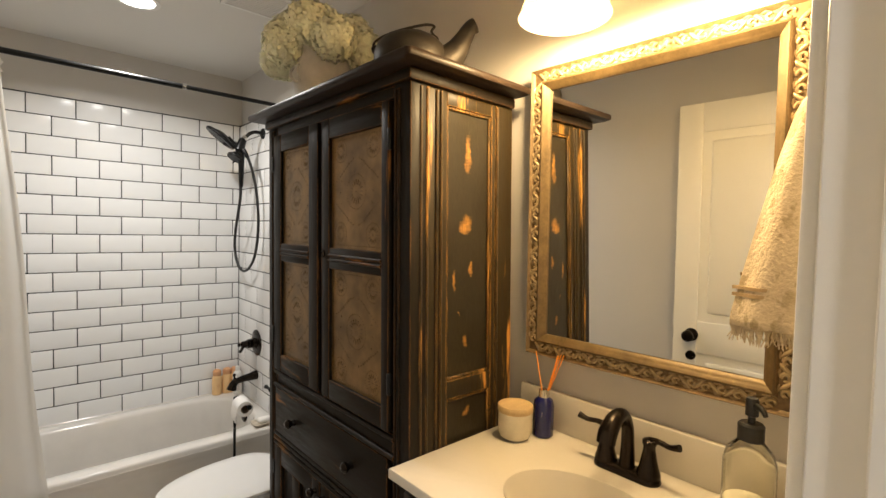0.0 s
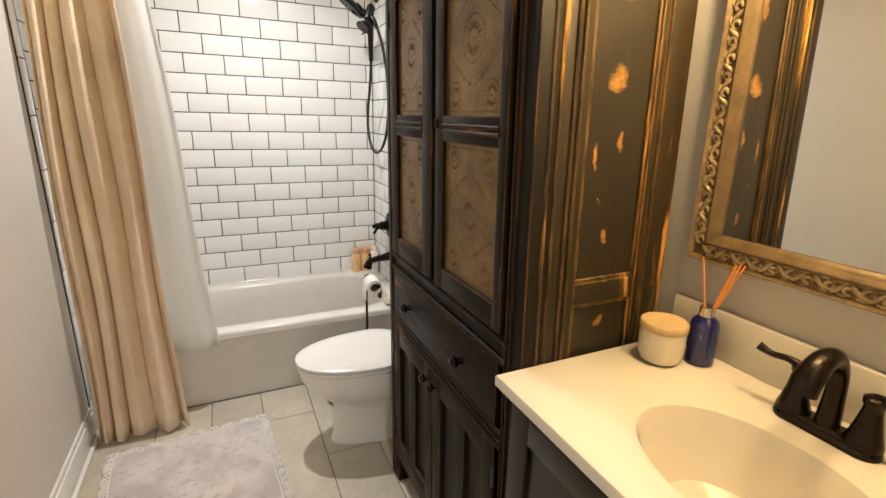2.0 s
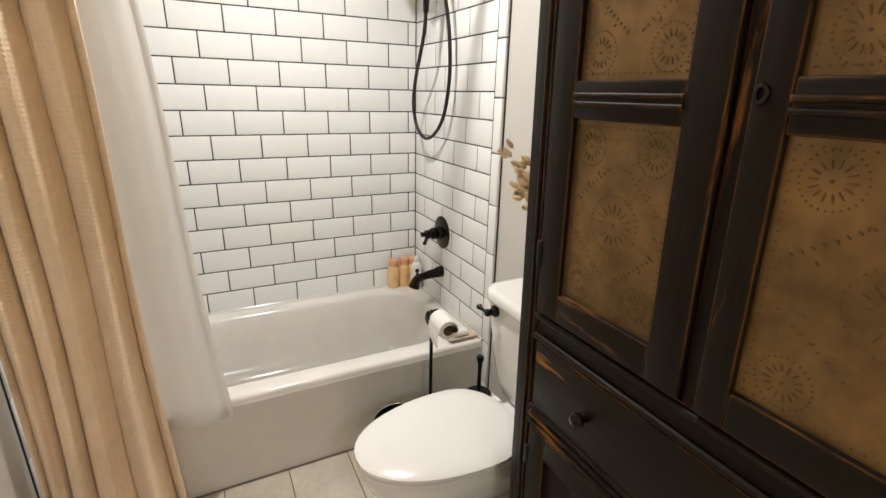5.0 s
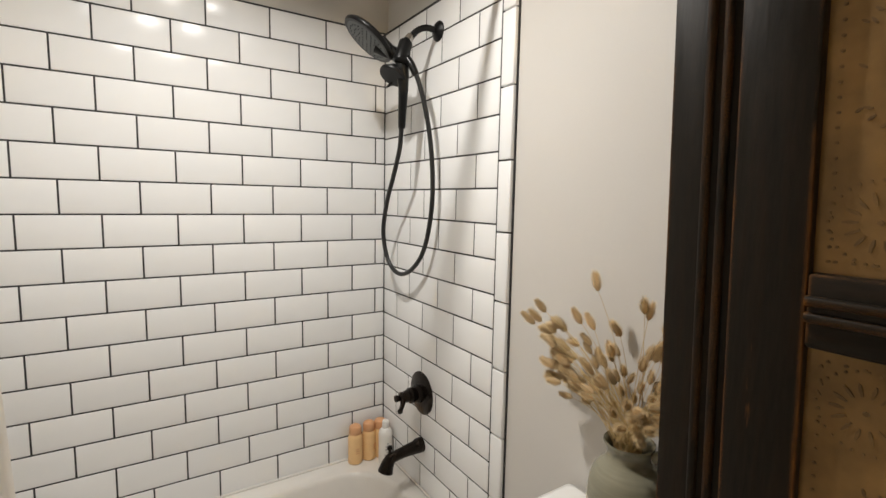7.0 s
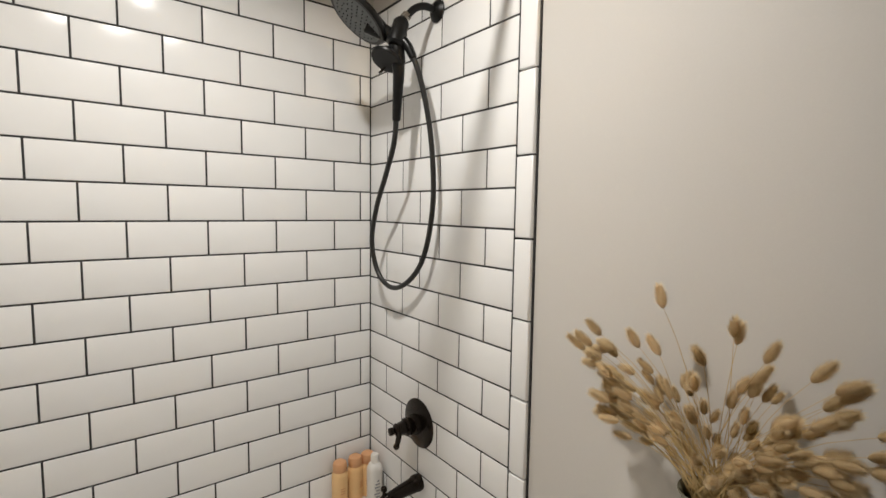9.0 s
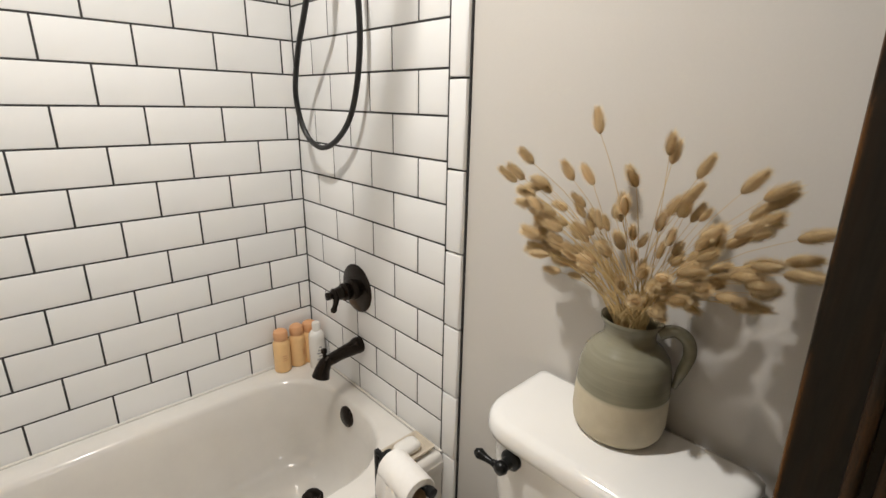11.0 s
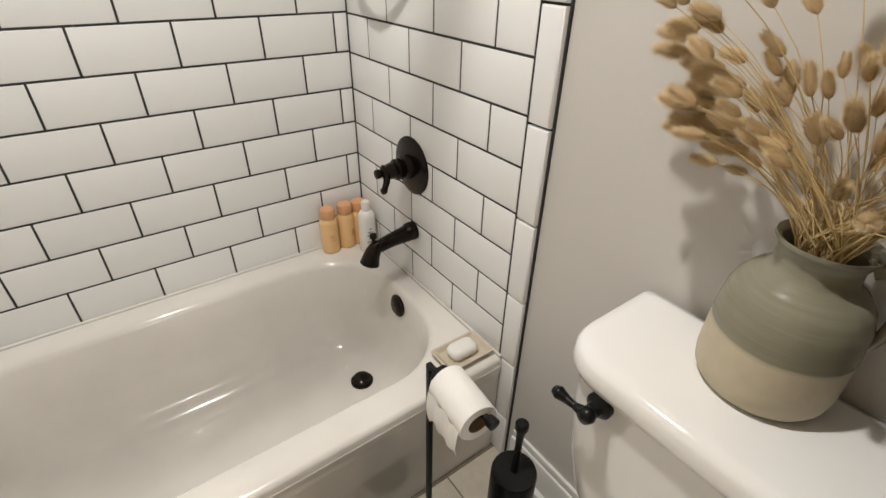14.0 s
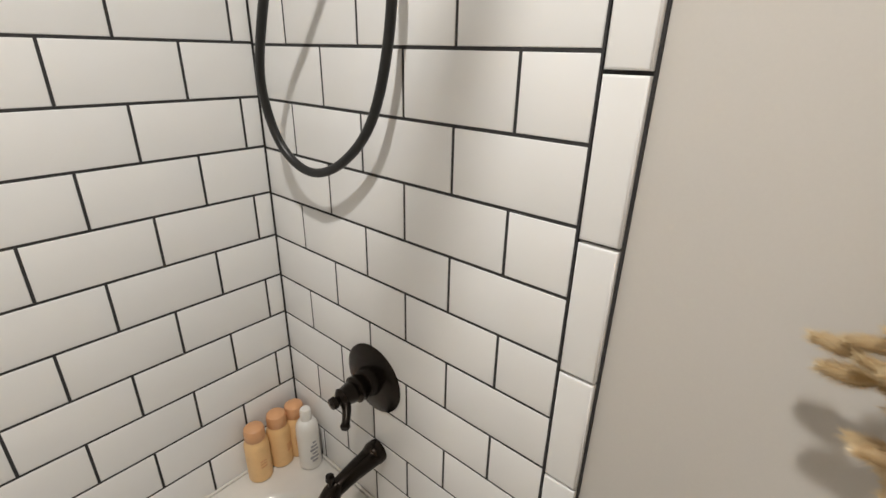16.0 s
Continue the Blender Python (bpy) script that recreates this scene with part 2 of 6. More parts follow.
fleck = ramp(nt, noise_of(nt, 24, 5, (1.0, 2.2, 1.0), 0.6), [(0.56, (0, 0, 0)), (0.66, (0.7, 0.7, 0.7))])
pile = mix(nt, cloud, pale, mix(nt, tuft, (0.40, 0.36, 0.365), (0.56, 0.52, 0.515)))
nt.links.new(mix(nt, fleck, pile, (0.42, 0.36, 0.31)), p.inputs["Base Color"])
p.inputs["Roughness"].default_value, p.inputs["Specular IOR Level"].default_value = 0.97, 0.1
bump_into(nt, p, tuft, 0.35, 0.002)
RUG_LACE = plain("white_lace_border", (0.68, 0.63, 0.60), 0.95, var=0.06, scale=20, bump=0.8, bscale=200)
PAPER = plain("white_tissue_paper", (0.80, 0.78, 0.75), 0.9, var=0.03, scale=20, bump=0.4, bscale=120)
SOAP = plain("white_soap", (0.80, 0.78, 0.74), 0.45, var=0.02, bump=0.05)
DISH = plain("tan_stone_dish", (0.55, 0.48, 0.38), 0.6, var=0.1, scale=14, bump=0.2)
DOOR_PAINT = plain("white_door_paint", (0.78, 0.76, 0.70), 0.4, var=0.02, scale=4, bump=0.05)

# ---- building tools ----
ROOTS = {}


def thing(name, at, label, category, group="", kind=""):
    ob = new(name)
    ob.empty_display_size = 0.05
    ob.location = at
    ROOTS[ob.name] = Vector(at)
    return tagged(ob, label, category, group, kind)


def part(name, bm, material, parent=None, label="", smooth=None):
    """Links a bmesh, whose points are in world metres, as one mesh under a thing or a part."""
    base = ROOTS.get(parent.name, Vector((0, 0, 0))) if parent else Vector((0, 0, 0))
    bm.normal_update()
    me = bpy.data.meshes.new(name)
    bmesh.ops.translate(bm, verts=bm.verts, vec=-base)
    bm.to_mesh(me)
    bm.free()
    me.materials.append(material)
    if smooth is not None:
        me.polygons.foreach_set("use_smooth", [True] * len(me.polygons))
        me.set_sharp_from_angle(angle=radians(smooth))
    ob = new(name, me)
    if parent:
        ob.parent = parent
        ROOTS[ob.name] = base
    if label:
        ob["label"] = label
    return ob


def solid(name, bm, material, label, category, group="", kind="", smooth=None):
    return tagged(part(name, bm, material, None, "", smooth), label, category, group, kind)


def boxes(*bounds, bevel=0.0, seg=2):
    bm = bmesh.new()
    for x0, x1, y0, y1, z0, z1 in bounds:
        m = Matrix.LocRotScale(((x0 + x1) / 2, (y0 + y1) / 2, (z0 + z1) / 2), None, (abs(x1 - x0), abs(y1 - y0), abs(z1 - z0)))
        bmesh.ops.create_cube(bm, size=1, matrix=m)
    if bevel:
        bmesh.ops.bevel(bm, geom=bm.edges[:], offset=bevel, segments=seg, profile=0.5, affect="EDGES")
    return bm


def rings(loops, closed=True, cap=True, bm=None, first=True):
    """Joins loops of points, one after another, into a skin."""
    bm = bm or bmesh.new()
    made = [[bm.verts.new(p) for p in loop] for loop in loops]
    n = len(made[0])
    for a, b in zip(made, made[1:]):
        for i in range(n if closed else n - 1):
            bm.faces.new((a[i], a[(i + 1) % n], b[(i + 1) % n], b[i]))
    if cap and first:
        bm.faces.new(list(reversed(made[0])))
    if cap:
        bm.faces.new(made[-1])
    bmesh.ops.recalc_face_normals(bm, faces=bm.faces[:])
    return bm


def lathe(profile, at=(0, 0, 0), axis="z", seg=32, cap=True, m=None):
    """Turns rows of (radius, height) about an axis through at."""
    loops = []
    for r, h in profile:
        loop = []
        for i in range(seg):
            a = 2 * math.pi * i / seg
            c, s = r * math.cos(a), r * math.sin(a)
            p = Vector({"z": (c, s, h), "x": (h, c, s), "y": (s, h, c)}[axis])
            loop.append((m @ p) if m else p + Vector(at))
        loops.append(loop)
    return rings(loops, cap=cap)


def tube(points, radius, seg=10, cap=True, smooth=6, bm=None):
    """A round bar along a smooth line through the points; radius may be one number or one for each point."""
    pts = [Vector(p) for p in points]
    rad = list(radius) if isinstance(radius, (list, tuple)) else [radius] * len(pts)
    line, rr = [], []
    for i in range(len(pts) - 1):
        p0, p1, p2, p3 = pts[max(i - 1, 0)], pts[i], pts[i + 1], pts[min(i + 2, len(pts) - 1)]
        for k in range(smooth):
            t = k / smooth
            line.append(0.5 * (2 * p1 + (p2 - p0) * t + (2 * p0 - 5 * p1 + 4 * p2 - p3) * t * t + (3 * p1 - p0 - 3 * p2 + p3) * t ** 3))
            rr.append(rad[i] + (rad[i + 1] - rad[i]) * t)
    line.append(pts[-1]), rr.append(rad[-1])
    side, loops = None, []
    for i, p in enumerate(line):
        way = (line[min(i + 1, len(line) - 1)] - line[max(i - 1, 0)]).normalized()
        if side is None:
            side = way.orthogonal().normalized()
        side = (side - way * side.dot(way)).normalized()
        up = way.cross(side)
        loops.append([p + rr[i] * (math.cos(2 * math.pi * k / seg) * side + math.sin(2 * math.pi * k / seg) * up) for k in range(seg)])
    return rings(loops, cap=cap, bm=bm)


def rounded(cx, cy, hx, hy, r, z, seg=6):
    """A loop round a rectangle with rounded corners."""
    loop = []
    for sx, sy, a0 in ((1, 1, 0), (-1, 1, 90), (-1, -1, 180), (1, -1, 270)):
        for k in range(seg + 1):
            a = radians(a0 + 90 * k / seg)
            loop.append((cx + sx * (hx - r) + r * math.cos(a), cy + sy * (hy - r) + r * math.sin(a), z))
    return loop


# ---- the room's shell ----
XE = 0.012  # face of the tiles at the tap end
XW, XL, XM, YN, YD, H = 0.028, -1.555, 0.06, 0.008, -3.178, 2.45
wall_north = solid("wall_north", boxes((XL - 0.1, XM + 0.1, YN, YN + 0.1, 0, H)), WALL, "warm white painted wall behind the bathtub", "wall", kind="structure")
wall_east = solid("wall_east", boxes((XW, XM + 0.1, -1.55, YN, 0, H)), WALL, "warm white painted wall behind toilet and tub", "wall", kind="structure")
solid("wall_east_vanity", rings([[(XM + 0.1, -3.313, z), (XM + 0.1, -1.55, z), (XW, -1.55, z), (XM, -2.375, z), (XM, -3.313, z)] for z in (0, H)]), WALL, "warm white painted wall behind the vanity", "wall", kind="structure")
wall_west = solid("wall_west", boxes((XL - 0.1, XL, -3.313, YN, 0, H)), WALL, "warm white painted side wall", "wall", kind="structure")
DX0, DX1, DH = -1.325, -0.515, 2.095
solid("wall_south", boxes((XL, DX0 - 0.02, YD - 0.135, YD, 0, H), (DX1 + 0.02, XM, YD - 0.135, YD, 0, H), (DX0 - 0.02, DX1 + 0.02, YD - 0.135, YD, DH + 0.02, H)), WALL, "warm white painted wall with the doorway", "wall", kind="structure")
solid("ceiling", boxes((XL - 0.1, XM + 0.1, -4.9, 0.1, H, H + 0.1)), CEIL, "flat white painted ceiling", "ceiling", kind="structure")
floor = solid("floor", boxes((XL - 0.1, XM + 0.1, -4.9, 0.1, -0.1, -0.0025)), FLOOR_GROUT, "beige stone-look tile floor with brown grout", "floor", kind="structure")
solid("hall_wall", boxes((-1.9, -1.8, -4.9, -3.313, 0, H), (0.4, 0.5, -4.9, -3.313, 0, H), (-1.9, 0.5, -4.9, -4.8, 0, H), (-1.9, XL - 0.1, -3.41, -3.313, 0, H), (XM + 0.1, 0.5, -3.41, -3.313, 0, H)), WALL, "plain painted hallway walls outside the door", "wall", kind="structure")
solid("hall_floor", boxes((-1.9, XL - 0.1, -4.9, -3.313, -0.1, -0.0025), (XM + 0.1, 0.5, -4.9, -3.313, -0.1, -0.0025)), FLOOR_TILE, "plain hallway floor", "floor", kind="structure")
solid("hall_ceiling", boxes((-1.9, XL - 0.1, -4.9, -3.313, H, H + 0.1), (XM + 0.1, 0.5, -4.9, -3.313, H, H + 0.1)), CEIL, "plain hallway ceiling", "ceiling", kind="structure")

# ---- doorway, door, baseboards ----
solid("door_frame", boxes((DX1, DX1 + 0.02, YD - 0.137, YD + 0.002, 0, DH + 0.02), (DX0 - 0.02, DX0, YD - 0.137, YD + 0.002, 0, DH + 0.02), (DX0, DX1, YD - 0.137, YD + 0.002, DH, DH + 0.02), (DX1 - 0.012, DX1, YD - 0.085, YD - 0.045, 0, DH), (DX0, DX1 - 0.012, YD - 0.085, YD - 0.045, DH - 0.012, DH), bevel=0.002, seg=1), TRIM, "white painted wooden door jamb with stop", "door frame", kind="structure", smooth=40)
solid("door_casing", boxes((DX1 + 0.006, DX1 + 0.065, YD + 0.002, YD + 0.017, 0, DH + 0.07), (DX0 - 0.065, DX0 - 0.006, YD + 0.002, YD + 0.017, 0, DH + 0.07), (DX0 - 0.006, DX1 + 0.006, YD + 0.002, YD + 0.017, DH + 0.006, DH + 0.07), bevel=0.004), TRIM, "white painted door casing", "trim", kind="structure", smooth=40)
solid("baseboard", boxes((XL, XL + 0.014, YD, -0.82, 0, 0.115), (XL, XL + 0.009, YD, -0.82, 0.115, 0.14), (XL + 0.014, XL + 0.03, YD, -0.82, 0, 0.02), bevel=0.003), TRIM, "white painted wooden baseboard along the side wall", "baseboard", kind="structure", smooth=40)
solid("baseboard_toilet", boxes((XW - 0.014, XW, -1.53, -0.82, 0, 0.115), (XW - 0.009, XW, -1.53, -0.82, 0.115, 0.14), (XW - 0.03, XW - 0.014, -1.53, -0.82, 0, 0.02), bevel=0.003), TRIM, "white painted wooden baseboard behind the toilet", "baseboard", kind="structure", smooth=40)

door = thing("door_1", (DX0, YD, 0.01), "white two-panel door standing open into the bathroom", "door", kind="structure")
DF, DT = DX0 + 0.003, 0.035
dy0, dy1 = YD + 0.012, YD + 0.840
part("leaf", boxes((DF - DT + 0.008, DF - 0.008, dy0, dy1, 0.012, 2.085)), DOOR_PAINT, door)
for z0, z1 in ((0.012, 0.22), (0.86, 1.02), (1.945, 2.085)):
    part("rail", boxes((DF - DT, DF, dy0 + 0.11, dy1 - 0.11, z0, z1), bevel=0.004), DOOR_PAINT, door, smooth=40)
for y0, y1 in ((dy0, dy0 + 0.11), (dy1 - 0.11, dy1)):
    part("stile", boxes((DF - DT, DF, y0, y1, 0.012, 2.085), bevel=0.004), DOOR_PAINT, door, smooth=40)
for z0, z1 in ((0.26, 0.82), (1.06, 1.905)):
    part("panel", boxes((DF - DT + 0.002, DF - 0.002, dy0 + 0.15, dy1 - 0.15, z0, z1), bevel=0.012, seg=3), DOOR_PAINT, door, smooth=40)
part("thumb_latch", lathe([(0, 0), (0.024, 0), (0.022, 0.012), (0, 0.016)], (DF, dy1 - 0.088, 0.845), "x", 20, cap=False), BRONZE, door, "black thumb latch", 40)
part("knob", lathe([(0.0, 0), (0.032, 0), (0.032, 0.006), (0.014, 0.012), (0.011, 0.03), (0.022, 0.038), (0.029, 0.05), (0.027, 0.062), (0.012, 0.069), (0.0, 0.07)], (DF, dy1 - 0.088, 0.95), "x", 24, cap=False), BRONZE, door, "round black door knob", 40)
part("latch_plate", boxes((DF - 0.03, DF - 0.004, dy1 - 0.001, dy1 + 0.002, 0.92, 0.98), bevel=0.001), BRONZE, door)
for z0 in (0.25, 1.0, 1.8):
    part("hinge", boxes((DF - 0.01, DF + 0.004, dy0 - 0.012, dy0, z0, z0 + 0.09), bevel=0.002), BRONZE, door)

# ---- bathtub ----
tub = thing("bathtub", (-0.76, -0.38, 0), "white enamelled alcove bathtub with a plain apron", "bathtub")
TZ = 0.370


def tub_loop(x0, x1, y0, y1, z, r):
    return rounded((x0 + x1) / 2, (y0 + y1) / 2, (x1 - x0) / 2, (y1 - y0) / 2, r, z, 8)


part("basin", rings([
    tub_loop(-1.548, XE - 0.003, -0.756, -0.002, TZ - 0.05, 0.004),
    tub_loop(-1.548, XE - 0.003, -0.756, -0.002, TZ - 0.012, 0.004),
    tub_loop(-1.544, XE - 0.007, -0.752, -0.006, TZ - 0.003, 0.006),
    tub_loop(-1.536, XE - 0.015, -0.744, -0.014, TZ, 0.01),
    tub_loop(-1.45, XE - 0.064, -0.676, -0.086, TZ, 0.20),
    tub_loop(-1.443, XE - 0.070, -0.670, -0.092, TZ - 0.003, 0.20),
    tub_loop(-1.434, XE - 0.076, -0.662, -0.100, TZ - 0.016, 0.20),
    tub_loop(-1.40, XE - 0.083, -0.648, -0.112, TZ - 0.10, 0.19),
    tub_loop(-1.34, XE - 0.098, -0.628, -0.132, TZ - 0.21, 0.18),
    tub_loop(-1.28, XE - 0.118, -0.606, -0.152, TZ - 0.268, 0.16),
    tub_loop(-1.21, XE - 0.150, -0.570, -0.188, TZ - 0.302, 0.13),
    tub_loop(-1.10, XE - 0.205, -0.500, -0.255, TZ - 0.311, 0.10),
], first=False), ENAMEL, tub, smooth=60)
part("apron", rings([[(x, y, z) for y, z in ((-0.7515, 0.001), (-0.735, 0.001), (-0.72, 0.32), (-0.72, 0.350), (-0.748, 0.350), (-0.757, 0.340), (-0.757, 0.322), (-0.7535, 0.308), (-0.7515, 0.290))] for x in (-1.548, XE - 0.003)]), ENAMEL, tub, smooth=35)
part("overflow_plate", lathe([(0, 0), (0.036, 0), (0.036, -0.006), (0.026, -0.013), (0.0, -0.014)], axis="x", seg=24, cap=False, m=pose(-0.0675, -0.366, 0.312, 0, 6, 0)), BRONZE, tub, "dark bronze overflow cover", 40)
part("drain", lathe([(0, 0.0), (0.036, 0.0), (0.036, 0.004), (0.03, 0.005), (0.028, 0.016), (0.02, 0.022), (0, 0.023)], (-0.213, -0.362, TZ - 0.3105), "z", 24, cap=False), BRONZE, tub, "dark bronze drain stopper", 40)

part("caulk", boxes((-1.545, XE - 0.0075, -0.0075, -0.0005, TZ - 0.004, TZ + 0.004), (XE - 0.0075, XE - 0.0005, -0.752, -0.0075, TZ - 0.004, TZ + 0.004), bevel=0.002, seg=1), ENAMEL, tub, "white caulk line")

# ---- shower fittings ----
shower = thing("shower_fixture", (0, -0.41, 2.04), "matte black shower fixture with a docked hand shower", "shower")
part("flange", lathe([(0, 0), (0.033, 0), (0.033, -0.004), (0.024, -0.012), (0.013, -0.018), (0, -0.018)], (XE, -0.408, 2.041), "x", 28, cap=False), BLACK, shower, smooth=40)
part("arm", tube([(XE - 0.008, -0.408, 2.041), (XE - 0.045, -0.407, 2.043), (XE - 0.078, -0.403, 2.030), (XE - 0.108, -0.395, 1.997)], 0.0105), BLACK, shower, smooth=40)
part("nut", lathe([(0, 0.012), (0.0135, 0.012), (0.0145, 0.008), (0.0145, -0.010), (0, -0.010)], axis="z", seg=8, cap=False, m=pose(XE - 0.106, -0.395, 2.000, 0, 40, 6)), STEEL, shower, "worn metal arm nut", 30)
part("joint", lathe([(0, 0.022), (0.018, 0.020), (0.023, 0.012), (0.023, -0.012), (0.026, -0.020), (0.026, -0.055), (0.018, -0.062), (0, -0.062)], axis="z", seg=20, cap=False, m=pose(XE - 0.118, -0.388, 1.975, 0, 20, 10)), BLACK, shower, smooth=40)
part("neck", tube([(XE - 0.130, -0.380, 1.945), (XE - 0.160, -0.366, 1.955), (XE - 0.192, -0.348, 1.978)], [0.021, 0.023, 0.034]), BLACK, shower, smooth=40)
tip = pose(XE - 0.222, -0.333, 1.992, 14, 36, 8)
rain = part("rain_head", lathe([(0, 0.032), (0.03, 0.031), (0.055, 0.020), (0.088, 0.010), (0.094, 0.002), (0.094, -0.003), (0.090, -0.008), (0.084, -0.008), (0.0, -0.006)], seg=44, cap=False, m=tip), BLACK, shower, smooth=40)
part("nozzle_face", lathe([(0, -0.0065), (0.078, -0.0065), (0.080, -0.0085), (0.0, -0.0095)], seg=32, cap=False, m=tip), NOZZLE, rain, "grey rubber nozzle face", 40)
bm = bmesh.new()
for ring, count in ((0.018, 6), (0.034, 12), (0.050, 18), (0.066, 24)):
    for k in range(count):
        a = 2 * math.pi * k / count
        bmesh.ops.create_cone(bm, cap_ends=True, segments=6, radius1=0.0022, radius2=0.0016, depth=0.003, matrix=tip @ Matrix.Translation((ring * math.cos(a), ring * math.sin(a), -0.0105)))
tagged(part("nozzle", bm, RUBBER, rain, "rings of small rubber nozzles", 40), kind="stuff")
part("bracket", tube([(XE - 0.130, -0.383, 1.945), (XE - 0.126, -0.386, 1.905), (XE - 0.120, -0.388, 1.868)], [0.021, 0.022, 0.018]), BLACK, shower, smooth=40)
hand = part("hand_shower", lathe([(0, 0.034), (0.022, 0.030), (0.036, 0.014), (0.047, 0.002), (0.047, -0.004), (0.044, -0.008), (0, -0.008)], seg=30, cap=False, m=pose(XE - 0.150, -0.368, 1.882, 0, 32, 12)), BLACK, shower, smooth=40)
part("lever", tube([(XE - 0.140, -0.345, 1.868), (XE - 0.150, -0.338, 1.856), (XE - 0.156, -0.334, 1.850)], [0.004, 0.004, 0.003], 8), BLACK, hand, smooth=40)
part("handle", tube([(XE - 0.124, -0.385, 1.885), (XE - 0.120, -0.384, 1.845), (XE - 0.116, -0.372, 1.780), (XE - 0.112, -0.360, 1.715)], [0.021, 0.017, 0.0145, 0.012]), BLACK, hand, smooth=40)
part("hose", tube([(XE - 0.112, -0.359, 1.722), (XE - 0.110, -0.343, 1.648), (XE - 0.100, -0.275, 1.552), (XE - 0.090, -0.206, 1.462), (XE - 0.078, -0.152, 1.345), (XE - 0.068, -0.176, 1.240), (XE - 0.057, -0.245, 1.196), (XE - 0.047, -0.330, 1.225), (XE - 0.042, -0.408, 1.312), (XE - 0.042, -0.452, 1.470), (XE - 0.050, -0.453, 1.643), (XE - 0.072, -0.440, 1.794), (XE - 0.100, -0.424, 1.892), (XE - 0.118, -0.400, 1.930)], 0.0082, 10, smooth=8), RUBBER, shower, "black rubber shower hose", 60)
part("hose_nut", tube([(XE - 0.098, -0.427, 1.882), (XE - 0.108, -0.416, 1.912), (XE - 0.118, -0.402, 1.935)], [0.011, 0.013, 0.013], 12), BLACK, shower, smooth=40)

valve = thing("shower_valve", (XE, -0.332, 0.748), "dark bronze shower valve with a lever handle", "valve")
VA = (XE, -0.332, 0.748)
part("plate", lathe([(0, 0), (0.081, 0), (0.081, -0.003), (0.070, -0.008), (0.035, -0.013), (0, -0.013)], VA, "x", 40, cap=False), BRONZE, valve, smooth=40)
part("stem", lathe([(0, -0.01), (0.034, -0.012), (0.031, -0.030), (0.024, -0.034), (0.029, -0.040), (0.029, -0.054), (0.021, -0.058), (0.023, -0.066), (0.019, -0.082), (0.021, -0.088), (0.015, -0.094), (0.008, -0.098), (0.013, -0.104), (0.012, -0.113), (0, -0.116)], VA, "x", 24, cap=False), BRONZE, valve, smooth=40)
part("lever", tube([(XE - 0.084, -0.334, 0.748), (XE - 0.092, -0.352, 0.735), (XE - 0.106, -0.366, 0.722), (XE - 0.113, -0.372, 0.717), (XE - 0.117, -0.376, 0.715)], [0.012, 0.0095, 0.008, 0.0105, 0.0075]), BRONZE, valve, smooth=40)

spout = thing("tub_spout", (XE, -0.338, 0.545), "dark bronze flared tub spout", "spout")
part("body", tube([(XE - 0.001, -0.338, 0.545), (XE - 0.016, -0.338, 0.545), (XE - 0.030, -0.338, 0.542), (XE - 0.075, -0.337, 0.537), (XE - 0.115, -0.336, 0.529), (XE - 0.132, -0.335, 0.522)], [0.028, 0.0285, 0.025, 0.021, 0.019, 0.017], 20), BRONZE, spout, smooth=45)
part("mouth", tube([(XE - 0.116, -0.335, 0.540), (XE - 0.132, -0.335, 0.524), (XE - 0.143, -0.334, 0.505), (XE - 0.151, -0.333, 0.480)], [0.015, 0.021, 0.024, 0.029], 20), BRONZE, spout, smooth=45)
part("diverter", lathe([(0, 0), (0.006, 0), (0.005, 0.018), (0.010, 0.023), (0.009, 0.034), (0, 0.037)], (XE - 0.135, -0.335, 0.540), "z", 14, cap=False), BRONZE, spout, smooth=40)

# ---- curtain ----
rod = thing("curtain_rod", (-0.76, -0.74, 2.14), "straight matte black shower curtain rod", "curtain rod")
part("pole", tube([(XL + 0.012, -0.74, 2.14), (-0.5, -0.74, 2.14)], 0.0125, 14, smooth=1), BLACK, rod, smooth=50)
part("inner_pole", tube([(-0.5, -0.74, 2.14), (XE - 0.002, -0.74, 2.14)], 0.0105, 14, smooth=1), BLACK, rod, smooth=50)
part("collar", lathe([(0.0126, -0.006), (0.0145, -0.006), (0.0145, 0.012), (0.0106, 0.012)], (-0.5, -0.74, 2.14), "x", 16), STEEL, rod, "bright metal collar", 50)
for fx, d in ((XE - 0.0005, -1), (XL + 0.0095, 1)):
    part("end_cap", lathe([(0, 0), (0.026, 0), (0.026, d * 0.006), (0.017, d * 0.02), (0, d * 0.02)], (fx, -0.74, 2.14), "x", 20, cap=False), BLACK, rod, smooth=40)


